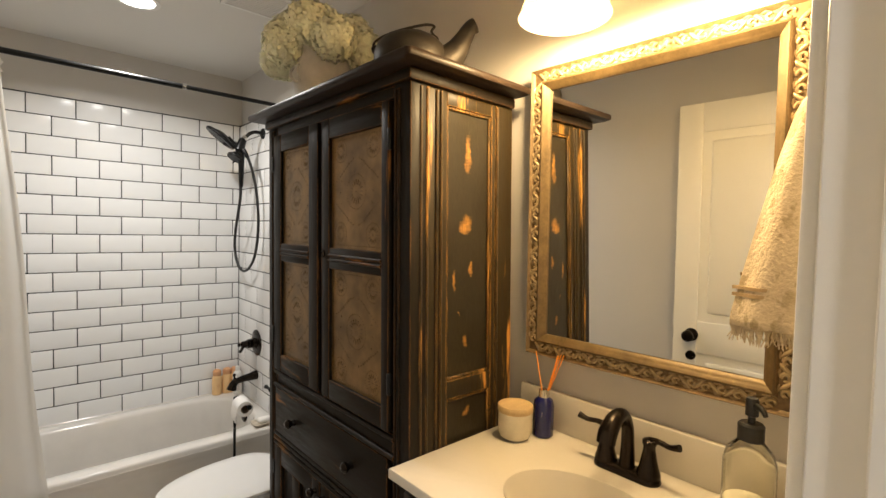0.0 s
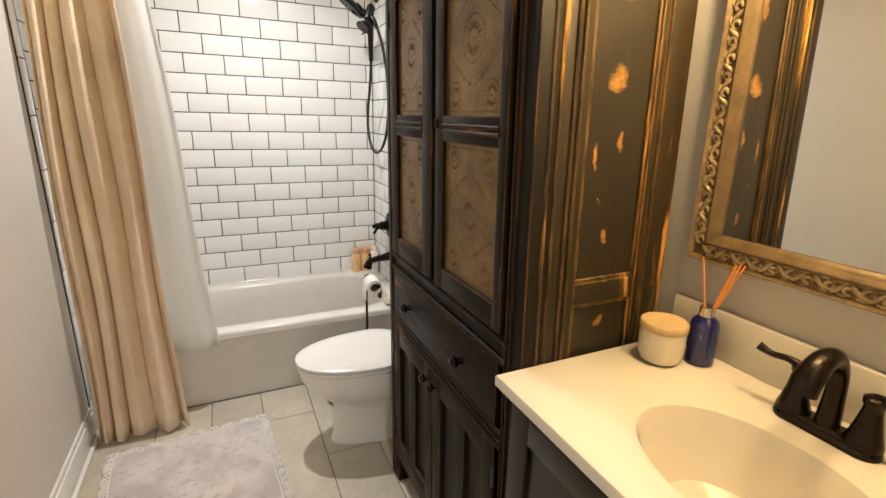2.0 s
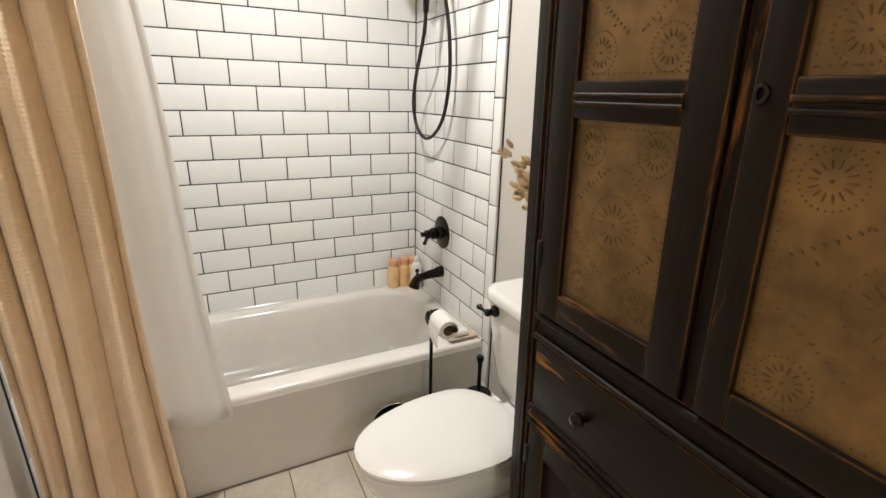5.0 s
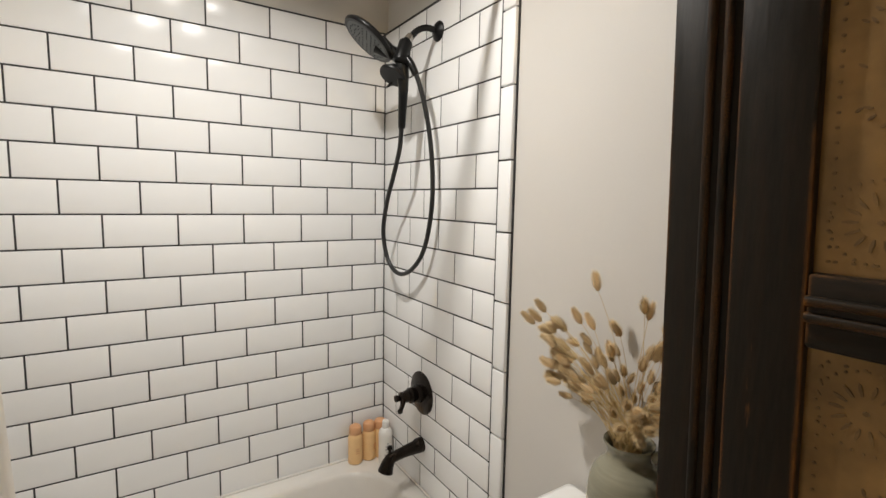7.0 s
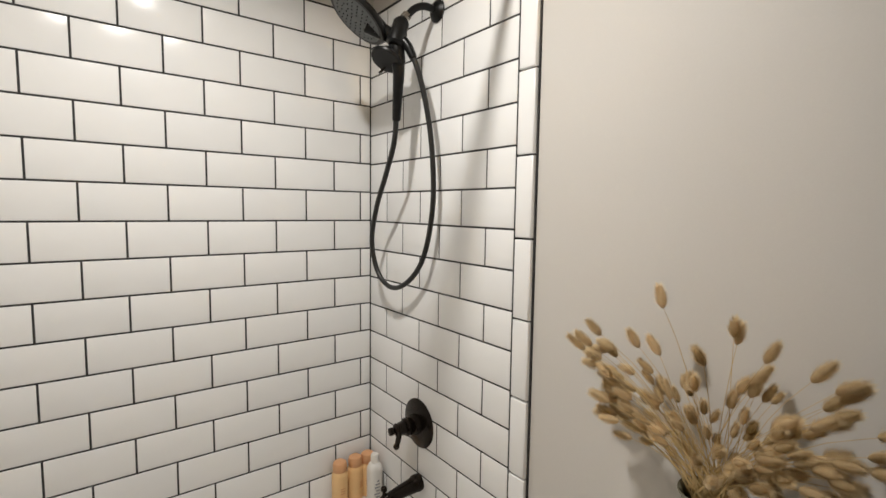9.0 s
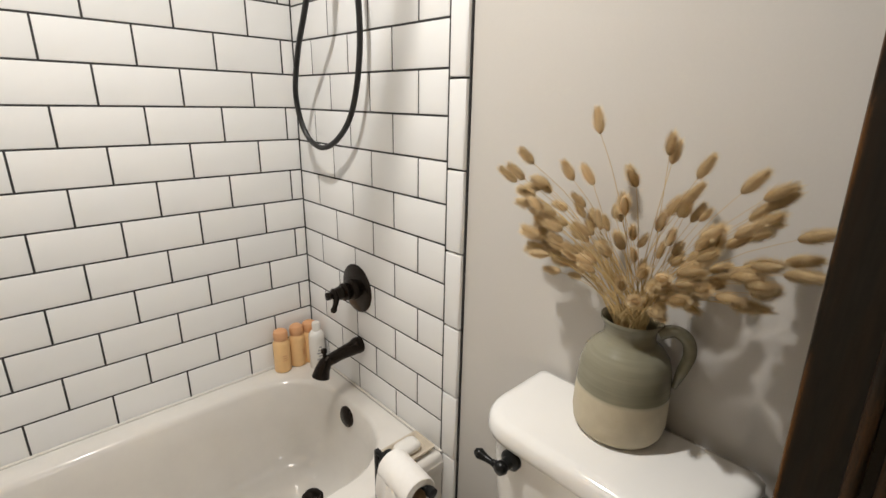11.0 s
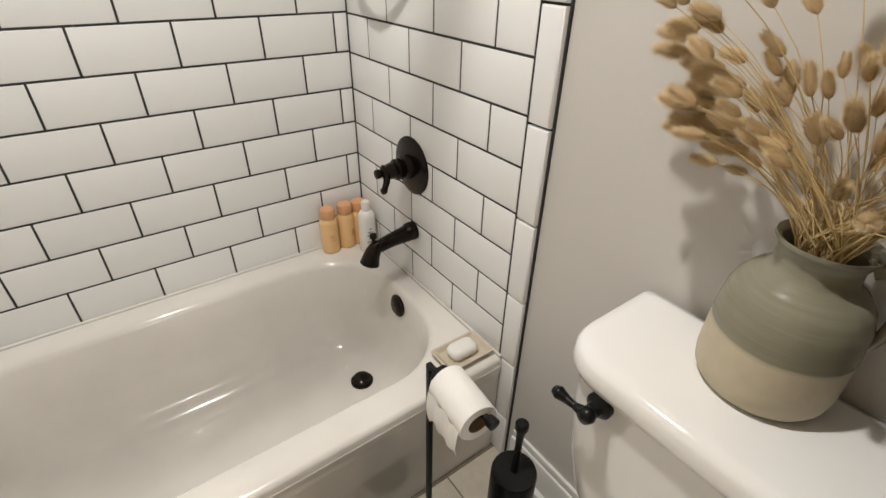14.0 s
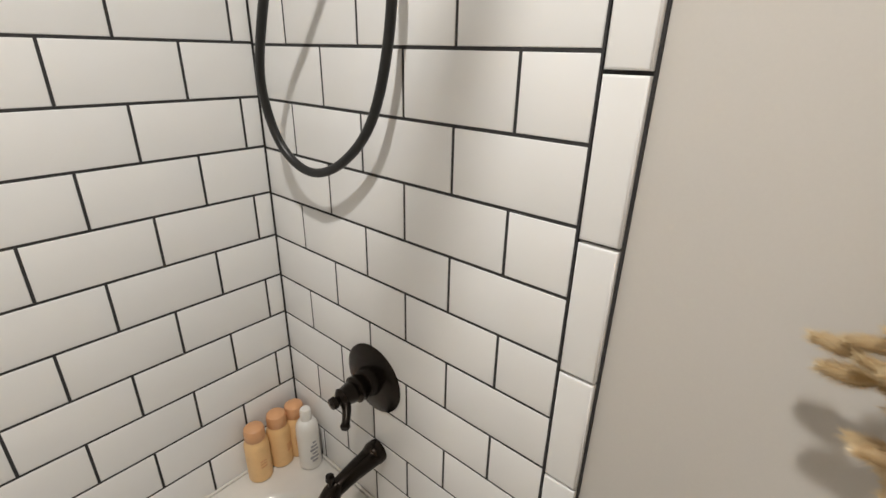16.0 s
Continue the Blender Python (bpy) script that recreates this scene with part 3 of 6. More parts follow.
def cloth(x0, x1, top, bottom, y_top, y_bottom, folds, depth, seed, flare=0.0, n=150, rows=28, lean=0.0, round_folds=False):
    """A hanging sheet gathered into uneven folds that widen and wander downwards."""
    r = random.Random(seed)
    ph = [r.uniform(-0.5, 0.5) for _ in range(8)]
    loops = []
    for j in range(rows + 1):
        v = j / rows
        loop = []
        for i in range(n + 1):
            u = i / n
            a = 2 * math.pi * folds * (u + 0.05 * math.sin(3.1 * u * 2 + ph[0] * 4) + 0.012 * v * math.sin(7 * u + ph[1] * 6))
            d = depth * (0.55 + 0.45 * v) * (math.sin(a) + 0.25 * math.sin(2 * a + ph[2] * 5) + 0.18 * math.sin(0.5 * a + 3 * v + ph[3]))
            if round_folds:
                d = -depth * (0.6 + 0.4 * v) * (2.1 * abs(math.sin(a / 2)) ** 0.75 - 1 + 0.2 * math.sin(0.5 * a + 3 * v + ph[3]) + 0.10 * math.sin(2.3 * a + 2 * v))
            x = x0 + (x1 - x0) * u + flare * v * (u ** 1.5) + lean * v + 0.006 * math.sin(9 * v + 5 * u + ph[4])
            y = y_top + (y_bottom - y_top) * v ** 0.7 + d
            z = top + (bottom(u) - top) * v
            loop.append((x, y, z))
        loops.append(loop)
    return rings(loops, closed=False, cap=False)


curtain = thing("shower_curtain", (-1.38, -0.84, 0.012), "tan waffle-weave fabric curtain drawn aside, grazing the floor", "curtain")
fabric = part("fabric", cloth(-1.515, -1.235, 2.10, lambda u: 0.010 + 0.008 * math.sin(9 * u) ** 2, -0.77, -0.905, 4.6, 0.032, 3, 0.065, round_folds=True), CURTAIN, curtain, smooth=80)
md = fabric.modifiers.new("thickness", "SOLIDIFY")
md.thickness = 0.0025
liner = thing("curtain_liner", (-1.2, -0.72, 0.33), "white translucent vinyl liner hanging over the tub edge", "curtain liner")
sheet = part("sheet", cloth(-1.40, -1.135, 2.10, lambda u: 0.345 - 0.03 * u, -0.735, -0.79, 2.4, 0.016, 9, 0.125, 90, 24), LINER, liner, smooth=80)
part("hem", cloth(-1.40, -1.135, 2.115, lambda u: 2.06, -0.736, -0.7365, 2.4, 0.012, 9, 0.0, 90, 3), LINER, liner, "doubled top hem", 80)
for k in range(8):
    ring = part("curtain_ring", tube([(-1.50 + 0.036 * k, -0.74 + 0.026 * math.cos(a), 2.128 + 0.03 * math.sin(a)) for a in [i * math.pi / 6 for i in range(13)]], 0.0022, 6, smooth=2), STEEL, curtain, "bright wire curtain ring", 60)

# ---- toilet ----
toilet = thing("toilet", (-0.35, -1.28, 0), "white two-piece porcelain toilet with closed lid", "toilet")
TY = -1.268


def egg(x_back, x_front, half, z, n=40):
    """An oval loop, blunt behind and drawn out in front."""
    loop = []
    cx = x_back - half * 0.95
    for i in range(n):
        a = 2 * math.pi * i / n
        c, s = math.cos(a), math.sin(a)
        rx = (x_back - cx) if c > 0 else (cx - x_front)
        k = 0.8 if c > 0 else 1.0
        loop.append((cx + rx * math.copysign(abs(c) ** k, c), TY + half * math.copysign(abs(s) ** 0.92, s), z))
    return loop


part("bowl", rings([egg(-0.14, -0.585, 0.105, 0.0), egg(-0.14, -0.587, 0.107, 0.012), egg(-0.145, -0.575, 0.098, 0.03), egg(-0.15, -0.565, 0.093, 0.10), egg(-0.15, -0.563, 0.094, 0.17), egg(-0.16, -0.575, 0.105, 0.205), egg(-0.17, -0.615, 0.135, 0.235), egg(-0.18, -0.655, 0.160, 0.275), egg(-0.185, -0.682, 0.172, 0.31), egg(-0.19, -0.70, 0.178, 0.35), egg(-0.19, -0.705, 0.18, 0.375), egg(-0.19, -0.70, 0.176, 0.385)]), PORCELAIN, toilet, smooth=50)
part("deck", boxes((-0.26, -0.03, TY - 0.10, TY + 0.10, 0.16, 0.383), bevel=0.03, seg=4), PORCELAIN, toilet, smooth=50)
part("seat_ring", rings([egg(-0.205, -0.705, 0.176, 0.388), egg(-0.20, -0.712, 0.182, 0.393), egg(-0.20, -0.712, 0.182, 0.402), egg(-0.205, -0.705, 0.176, 0.406)]), SEAT, toilet, smooth=40)
part("lid", rings([egg(-0.21, -0.705, 0.176, 0.4085), egg(-0.205, -0.714, 0.184, 0.413), egg(-0.205, -0.714, 0.184, 0.422), egg(-0.215, -0.70, 0.172, 0.4285), egg(-0.25, -0.64, 0.13, 0.432)]), SEAT, toilet, smooth=40)
for s in (-0.075, 0.075):
    part("hinge", boxes((-0.225, -0.19, TY + s - 0.02, TY + s + 0.02, 0.386, 0.418), bevel=0.008, seg=3), SEAT, toilet, smooth=50)


def tank_loop(x0, hy, z, r=0.05, x1=0.004, rb=0.015):
    """A level loop round the tank: soft corners in front, tight ones at the wall."""
    loop = []
    for cx, cy, q, a0 in ((x1 - rb, TY + hy - rb, rb, 0), (x0 + r, TY + hy - r, r, 90), (x0 + r, TY - hy + r, r, 180), (x1 - rb, TY - hy + rb, rb, 270)):
        for k in range(8):
            a = radians(a0 + 90 * k / 7)
            loop.append((cx + q * math.cos(a), cy + q * math.sin(a), z))
    return loop


part("tank", rings([tank_loop(-0.138, 0.132, 0.385, 0.06), tank_loop(-0.154, 0.152, 0.40, 0.06), tank_loop(-0.166, 0.172, 0.45, 0.06), tank_loop(-0.178, 0.190, 0.55, 0.06), tank_loop(-0.186, 0.197, 0.65, 0.055), tank_loop(-0.190, 0.199, 0.742, 0.055)]), PORCELAIN, toilet, smooth=50)
part("tank_lid", rings([tank_loop(-0.196, 0.201, 0.742, 0.07), tank_loop(-0.206, 0.211, 0.747, 0.075, 0.013), tank_loop(-0.209, 0.214, 0.758, 0.075, 0.015), tank_loop(-0.207, 0.212, 0.776, 0.075, 0.014), tank_loop(-0.201, 0.206, 0.785, 0.07, 0.010), tank_loop(-0.185, 0.19, 0.788, 0.06, -0.002)]), PORCELAIN, toilet, smooth=60)
lev = part("flush_lever", lathe([(0, 0), (0.02, 0), (0.02, -0.008), (0.012, -0.014), (0.010, -0.03), (0, -0.032)], (-0.190, -1.140, 0.718), "x", 20, cap=False), BLACK, toilet, "black flush lever", 40)
part("hub", lathe([(0.004, -0.02), (0.0105, -0.024), (0.0135, -0.032), (0.0105, -0.041), (0, -0.044)], (-0.190, -1.140, 0.718), "x", 16, cap=False), BLACK, lev, smooth=60)
part("arm", tube([(-0.222, -1.140, 0.718), (-0.223, -1.129, 0.718), (-0.224, -1.119, 0.718), (-0.225, -1.105, 0.719), (-0.226, -1.092, 0.720), (-0.226, -1.083, 0.720)], [0.009, 0.008, 0.0055, 0.007, 0.0105, 0.006]), BLACK, lev, smooth=60)
for s in (-0.06, 0.06):
    part("bolt_cap", lathe([(0.016, 0.0), (0.016, 0.008), (0.008, 0.018), (0, 0.02)], (-0.30, TY + s * 1.75, 0.0), "z", 14), SEAT, toilet, smooth=50)

# ---- cabinet ----
CY0, CY1, CX = -2.383, -1.517, -0.385
cab = thing("cabinet", (-0.19, -1.955, 0), "tall distressed black wooden pie safe with punched tin doors", "cabinet")
part("back_panel", boxes((-0.02, -0.004, CY0 + 0.01, CY1 - 0.01, 0.1, 1.86)), PAINT_V, cab)
part("body", boxes((-0.362, -0.02, CY0 + 0.014, CY1 - 0.014, 0.11, 1.865)), PAINT_V, cab)
part("top", rings([rounded(-0.217, -1.948, hx, hy, 0.012, z, 3) for hx, hy, z in ((0.215, 0.480, 1.872), (0.224, 0.495, 1.877), (0.226, 0.497, 1.882), (0.226, 0.497, 1.892), (0.2235, 0.4945, 1.895))]), PAINT_TOP, cab, "dark brown overhanging wooden top", 40)
part("cornice", boxes((CX - 0.012, -0.004, CY0 - 0.012, CY1 + 0.012, 1.842, 1.872), bevel=0.006), PAINT_H, cab, smooth=40)
# corner posts, each with its bead mouldings
for y0, y1 in ((CY0, CY0 + 0.068), (CY1 - 0.077, CY1)):
    part("post", boxes((CX, -0.33, y0, y1, 0.0, 1.845), bevel=0.003), PAINT_V, cab, smooth=40)
part("post", boxes((-0.075, -0.004, CY0, CY0 + 0.06, 0.0, 1.845), bevel=0.003), PAINT_SIDE_LIT, cab, smooth=40)
part("post", boxes((-0.075, -0.004, CY1 - 0.05, CY1, 0.0, 1.845), bevel=0.003), PAINT_V, cab, smooth=40)
for y in (CY0 + 0.044, CY0 + 0.058, CY1 - 0.040, CY1 - 0.056):
    part("bead", tube([(CX - 0.001, y, 0.12), (CX - 0.001, y, 1.83)], 0.0048, 8, smooth=1), PAINT_V, cab, smooth=60)
# the near side, in the paint lightened for lamplight: stiles, rails, sunk panels and beads
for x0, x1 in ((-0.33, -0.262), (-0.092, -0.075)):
    part("side_stile", boxes((x0, x1, CY0 + 0.002, CY0 + 0.014, 0.12, 1.842), bevel=0.002), PAINT_SIDE_LIT, cab, smooth=40)
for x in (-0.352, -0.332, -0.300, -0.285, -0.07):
    part("bead", tube([(x, CY0 + 0.0005, 0.12), (x, CY0 + 0.0005, 1.835)], 0.0045, 8, smooth=1), PAINT_SIDE_LIT, cab, smooth=60)
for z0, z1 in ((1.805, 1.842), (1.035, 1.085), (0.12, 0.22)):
    part("side_rail", boxes((-0.262, -0.092, CY0 + 0.002, CY0 + 0.014, z0, z1), bevel=0.003), PAINT_SIDE_LIT, cab, smooth=40)
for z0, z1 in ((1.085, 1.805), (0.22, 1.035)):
    part("side_panel", boxes((-0.262, -0.092, CY0 + 0.0115, CY0 + 0.016, z0, z1)), PAINT_PANEL_LIT, cab)
    part("moulding", boxes((-0.262, -0.254, CY0 + 0.005, CY0 + 0.012, z0, z1), (-0.1, -0.092, CY0 + 0.005, CY0 + 0.012, z0, z1), (-0.254, -0.1, CY0 + 0.005, CY0 + 0.012, z1 - 0.008, z1), (-0.254, -0.1, CY0 + 0.005, CY0 + 0.012, z0, z0 + 0.008), bevel=0.002, seg=1), PAINT_SIDE_LIT, cab, smooth=40)
# front rails
FY0, FY1 = CY0 + 0.068, CY1 - 0.077
for z0, z1, d in ((1.812, 1.842, 0.0), (0.908, 0.958, 0.0), (0.69, 0.715, 0.0), (0.11, 0.15, 0.0)):
    part("front_rail", boxes((CX + d, -0.362, FY0, FY1, z0, z1), bevel=0.002), PAINT_H, cab, smooth=40)
for z in (0.9, 0.722, 0.704, 0.686, 0.948):
    part("moulding", tube([(CX - 0.003, FY0 - 0.012, z), (CX - 0.003, FY1 + 0.012, z)], 0.0075, 8, smooth=1), PAINT_H, cab, smooth=60)
MID = -1.9425
part("post", boxes((CX - 0.001, -0.362, MID - 0.012, MID + 0.012, 0.958, 1.812), bevel=0.002), PAINT_V, cab, smooth=40)


def tin_panel(parent, y0, y1, z0, z1, x):
    """A sheet of tin with rings of slots and rows of dots punched in it."""
    tin = part("tin_panel", boxes((x, x + 0.004, y0, y1, z0, z1)), TIN, parent, "brown punched tin panel")
    bm = bmesh.new()
    cy, cz, w, h = (y0 + y1) / 2, (z0 + z1) / 2, y1 - y0, z1 - z0

    def slot(py, pz, ang, a, b):
        if not (y0 + 0.008 < py < y1 - 0.008 and z0 + 0.008 < pz < z1 - 0.008):
            return
        ca, sa = math.cos(ang), math.sin(ang)
        front = [bm.verts.new((x - 0.0012, py + ca * u - sa * v, pz + sa * u + ca * v)) for u, v in ((-a, -b * 0.5), (0, -b), (a, -b * 0.5), (a, b * 0.5), (0, b), (-a, b * 0.5))]
        back = [bm.verts.new((x + 0.001, v.co.y, v.co.z)) for v in front]
        bm.faces.new(front)
        for i in range(6):
            bm.faces.new((front[i], back[i], back[(i + 1) % 6], front[(i + 1) % 6]))

    def flower(py, pz, r, n):
        for i in range(n):
            a = 2 * math.pi * i / n
            slot(py + r * 0.62 * math.cos(a), pz + r * 0.62 * math.sin(a), a, r * 0.17, 0.0014)
        for i in range(2 * n):
            a = 2 * math.pi * i / (2 * n)
            slot(py + r * 1.1 * math.cos(a), pz + r * 1.1 * math.sin(a), a, 0.0012, 0.0012)
        slot(py, pz, 0, 0.002, 0.002)

    flower(cy, cz, 0.045, 16)
    for sy in (-1, 1):
        for sz in (-1, 1):
            flower(cy + sy * w * 0.30, cz + sz * h * 0.36, 0.030, 14)
            for k in range(9):
                t = k / 8
                slot(cy + sy * w * (0.10 + 0.28 * t), cz + sz * h * (0.26 - 0.16 * t), sy * sz * 0.6, 0.0028, 0.0012)
    for k in range(18):
        a = 2 * math.pi * k / 18
        slot(cy + 0.085 * math.cos(a), cz + 0.095 * math.sin(a), a + 0.6, 0.003, 0.0012)
    for k in range(int(w / 0.012)):
        slot(y0 + 0.014 + k * 0.012, z0 + 0.014, 0, 0.0014, 0.0014), slot(y0 + 0.014 + k * 0.012, z1 - 0.014, 0, 0.0014, 0.0014)
    for k in range(int(h / 0.012)):
        slot(y0 + 0.014, z0 + 0.014 + k * 0.012, 0, 0.0014, 0.0014), slot(y1 - 0.014, z0 + 0.014 + k * 0.012, 0, 0.0014, 0.0014)
    bmesh.ops.recalc_face_normals(bm, faces=bm.faces[:])
    tagged(part("punching", bm, PUNCH, tin), kind="stuff")


def upper_door(y0, y1, hinge_y, inner=0.045, outer=0.045):
    d = part("door", boxes((CX - 0.012, CX + 0.012, y0, y0 + inner, 0.962, 1.808), (CX - 0.012, CX + 0.012, y1 - outer, y1, 0.962, 1.808), bevel=0.003), PAINT_V, cab, smooth=40)
    for z0, z1 in ((1.748, 1.808), (1.358, 1.421), (0.962, 1.021)):
        part("rail", boxes((CX - 0.0115, CX + 0.011, y0 + inner, y1 - outer, z0, z1), bevel=0.003), PAINT_H, d, smooth=40)
    for z in (1.384, 1.398):
        part("bead", tube([(CX - 0.012, y0 + inner, z), (CX - 0.012, y1 - outer, z)], 0.0045, 8, smooth=1), PAINT_H, d, smooth=60)
    for z0, z1 in ((1.417, 1.752), (1.017, 1.362)):
        tin_panel(d, y0 + inner - 0.004, y1 - outer + 0.004, z0, z1, CX - 0.001)
    for z in (1.06, 1.68):
        part("hinge", boxes((CX - 0.016, CX - 0.004, hinge_y - 0.006, hinge_y + 0.006, z, z + 0.055), bevel=0.003), BLACK, d, smooth=50)
    return d


left_door = upper_door(MID + 0.014, -1.588, -1.585, 0.062, 0.062)
right_door = upper_door(-2.308, MID - 0.014, -2.312, 0.032, 0.045)
part("escutcheon", tube([(CX - 0.014, MID - 0.026 + 0.007 * math.cos(a), 1.402 + 0.010 * math.sin(a)) for a in [i * math.pi / 6 for i in range(13)]], 0.003, 8, smooth=1), BRONZE, right_door, "worn brass keyhole ring", 60)
# drawer
drawer = part("drawer", boxes((CX - 0.008, -0.362, -2.300, -1.592, 0.730, 0.892), bevel=0.004), PAINT_H, cab, smooth=40)
for y in (-1.755, -2.13):
    part("knob", lathe([(0, 0), (0.010, 0), (0.008, -0.012), (0.014, -0.018), (0.016, -0.026), (0.010, -0.034), (0, -0.035)], (CX - 0.008, y, 0.81), "x", 16, cap=False), BRONZE, drawer, "small dark knob", 50)


def lower_door(y0, y1, knob_y, hinge_y):
    d = part("door", boxes((CX - 0.010, CX + 0.010, y0, y0 + 0.055, 0.155, 0.680), (CX - 0.010, CX + 0.010, y1 - 0.055, y1, 0.155, 0.680), bevel=0.003), PAINT_V, cab, smooth=40)
    for z0, z1 in ((0.620, 0.680), (0.155, 0.225)):
        part("rail", boxes((CX - 0.0095, CX + 0.009, y0 + 0.055, y1 - 0.055, z0, z1), bevel=0.003), PAINT_H, d, smooth=40)
    ym = (y0 + y1) / 2
    part("muntin", boxes((CX - 0.009, CX + 0.009, ym - 0.028, ym + 0.028, 0.225, 0.620), bevel=0.003), PAINT_V, d, smooth=40)
    for a, b in ((y0 + 0.055, ym - 0.028), (ym + 0.028, y1 - 0.055)):
        part("panel", boxes((CX + 0.004, CX + 0.010, a, b, 0.225, 0.620)), PAINT_V, d)
    part("knob", lathe([(0, 0), (0.009, 0), (0.007, -0.01), (0.013, -0.016), (0.014, -0.024), (0.009, -0.03), (0, -0.031)], (CX - 0.01, knob_y, 0.645), "x", 16, cap=False), BRONZE, d, "small dark knob", 50)
    for z in (0.24, 0.57):
        part("hinge", boxes((CX - 0.014, CX - 0.003, hinge_y - 0.006, hinge_y + 0.006, z, z + 0.05), bevel=0.003), BLACK, d, smooth=50)


lower_door(MID + 0.003, -1.590, MID + 0.028, -1.587)
lower_door(-2.305, MID - 0.003, MID - 0.028, -2.310)

# the old cabinet leans a little to one side
for piece in cab.children_recursive:
    for v in piece.data.vertices:
        v.co.y += 0.028 * (v.co.z - 1.2)

# ---- vanity ----
VY0, VY1, VX = -3.165, -2.393, -0.448
van = thing("vanity", (-0.2, -2.76, 0), "dark espresso wooden bathroom vanity cabinet", "vanity")
part("carcass", boxes((VX + 0.05, XM - 0.002, VY0 + 0.012, VY1 - 0.014, 0.10, 0.76), (VX + 0.05, VX + 0.065, VY0 + 0.012, VY1 - 0.014, 0.76, 0.895), (VX + 0.065, XM - 0.002, VY0 + 0.012, VY0 + 0.03, 0.76, 0.895), (VX + 0.065, XM - 0.002, VY1 - 0.032, VY1 - 0.014, 0.76, 0.895)), VANITY, van)
part("plinth", boxes((VX + 0.11, XM - 0.002, VY0 + 0.012, VY1 - 0.014, 0.0, 0.10)), VANITY, van)
for y0, y1 in ((VY0 + 0.02, -2.77), (-2.76, VY1 - 0.02)):
    d = part("door", boxes((VX + 0.030, VX + 0.048, y0, y0 + 0.06, 0.13, 0.86), (VX + 0.030, VX + 0.048, y1 - 0.06, y1, 0.13, 0.86), (VX + 0.030, VX + 0.048, y0 + 0.06, y1 - 0.06, 0.80, 0.86), (VX + 0.030, VX + 0.048, y0 + 0.06, y1 - 0.06, 0.13, 0.19), bevel=0.003), VANITY, van, smooth=40)
    part("panel", boxes((VX + 0.040, VX + 0.049, y0 + 0.06, y1 - 0.06, 0.19, 0.80)), VANITY, d)
    part("knob", lathe([(0, 0), (0.006, 0), (0.006, -0.014), (0.014, -0.02), (0.013, -0.028), (0, -0.03)], (VX + 0.030, -2.80 if y0 < -3 else -2.73, 0.76), "x", 16, cap=False), BRONZE, d, "small dark knob", 50)

top = thing("sink_counter", (-0.2, -2.76, 0.895), "cream cultured marble top with an oval sink", "countertop")
SX, SY, SA, SB = -0.235, -2.775, 0.132, 0.180
SLAB = 0.92


def oval(a, b, z, n=56, cx=SX):
    return [(cx + a * math.cos(2 * math.pi * i / n), SY + b * math.sin(2 * math.pi * i / n), z) for i in range(n)]


def slab_edge(z, inset, n=56):
    """Points round the slab's outline, one for each point of the oval."""
    x0, x1, y0, y1 = VX + inset, XM - 0.004, VY0 + inset, VY1 - inset
    loop = []
    for i in range(n):
        a = 2 * math.pi * i / n
        c, s = math.cos(a), math.sin(a)
        tx = ((x1 if c > 0 else x0) - SX) / c if abs(c) > 1e-6 else 1e9
        ty = ((y1 if s > 0 else y0) - SY) / s if abs(s) > 1e-6 else 1e9
        t = min(tx, ty)
        loop.append([SX + t * c, SY + t * s, z])
    for cx, cy in ((x0, y0), (x0, y1), (x1, y0), (x1, y1)):
        best = min(loop, key=lambda p: (p[0] - cx) ** 2 + (p[1] - cy) ** 2)
        best[0], best[1] = cx, cy
    return [tuple(p) for p in loop]


slab = rings([slab_edge(0.8965, 0.0), slab_edge(SLAB - 0.004, 0.0), slab_edge(SLAB - 0.001, 0.0015), slab_edge(SLAB, 0.004), oval(SA + 0.010, SB + 0.010, SLAB), oval(SA, SB, SLAB - 0.004), oval(SA - 0.006, SB - 0.008, SLAB - 0.018), oval(SA - 0.018, SB - 0.024, SLAB - 0.07), oval(SA - 0.05, SB - 0.065, SLAB - 0.115), oval(SA - 0.10, SB - 0.14, SLAB - 0.135), oval(0.022, 0.022, SLAB - 0.14)], first=False)
part("slab", slab, COUNTER, top, smooth=30)
part("backsplash", boxes((XM - 0.021, XM - 0.001, VY0, VY1 - 0.002, SLAB + 0.0005, SLAB + 0.108), bevel=0.003), COUNTER, top, smooth=40)
part("drain", lathe([(0, 0.0), (0.024, 0.0), (0.022, 0.004), (0.014, 0.005), (0.012, 0.01), (0, 0.012)], (SX, SY, SLAB - 0.139), "z", 20, cap=False), BRONZE, top, "dark bronze sink drain", 50)

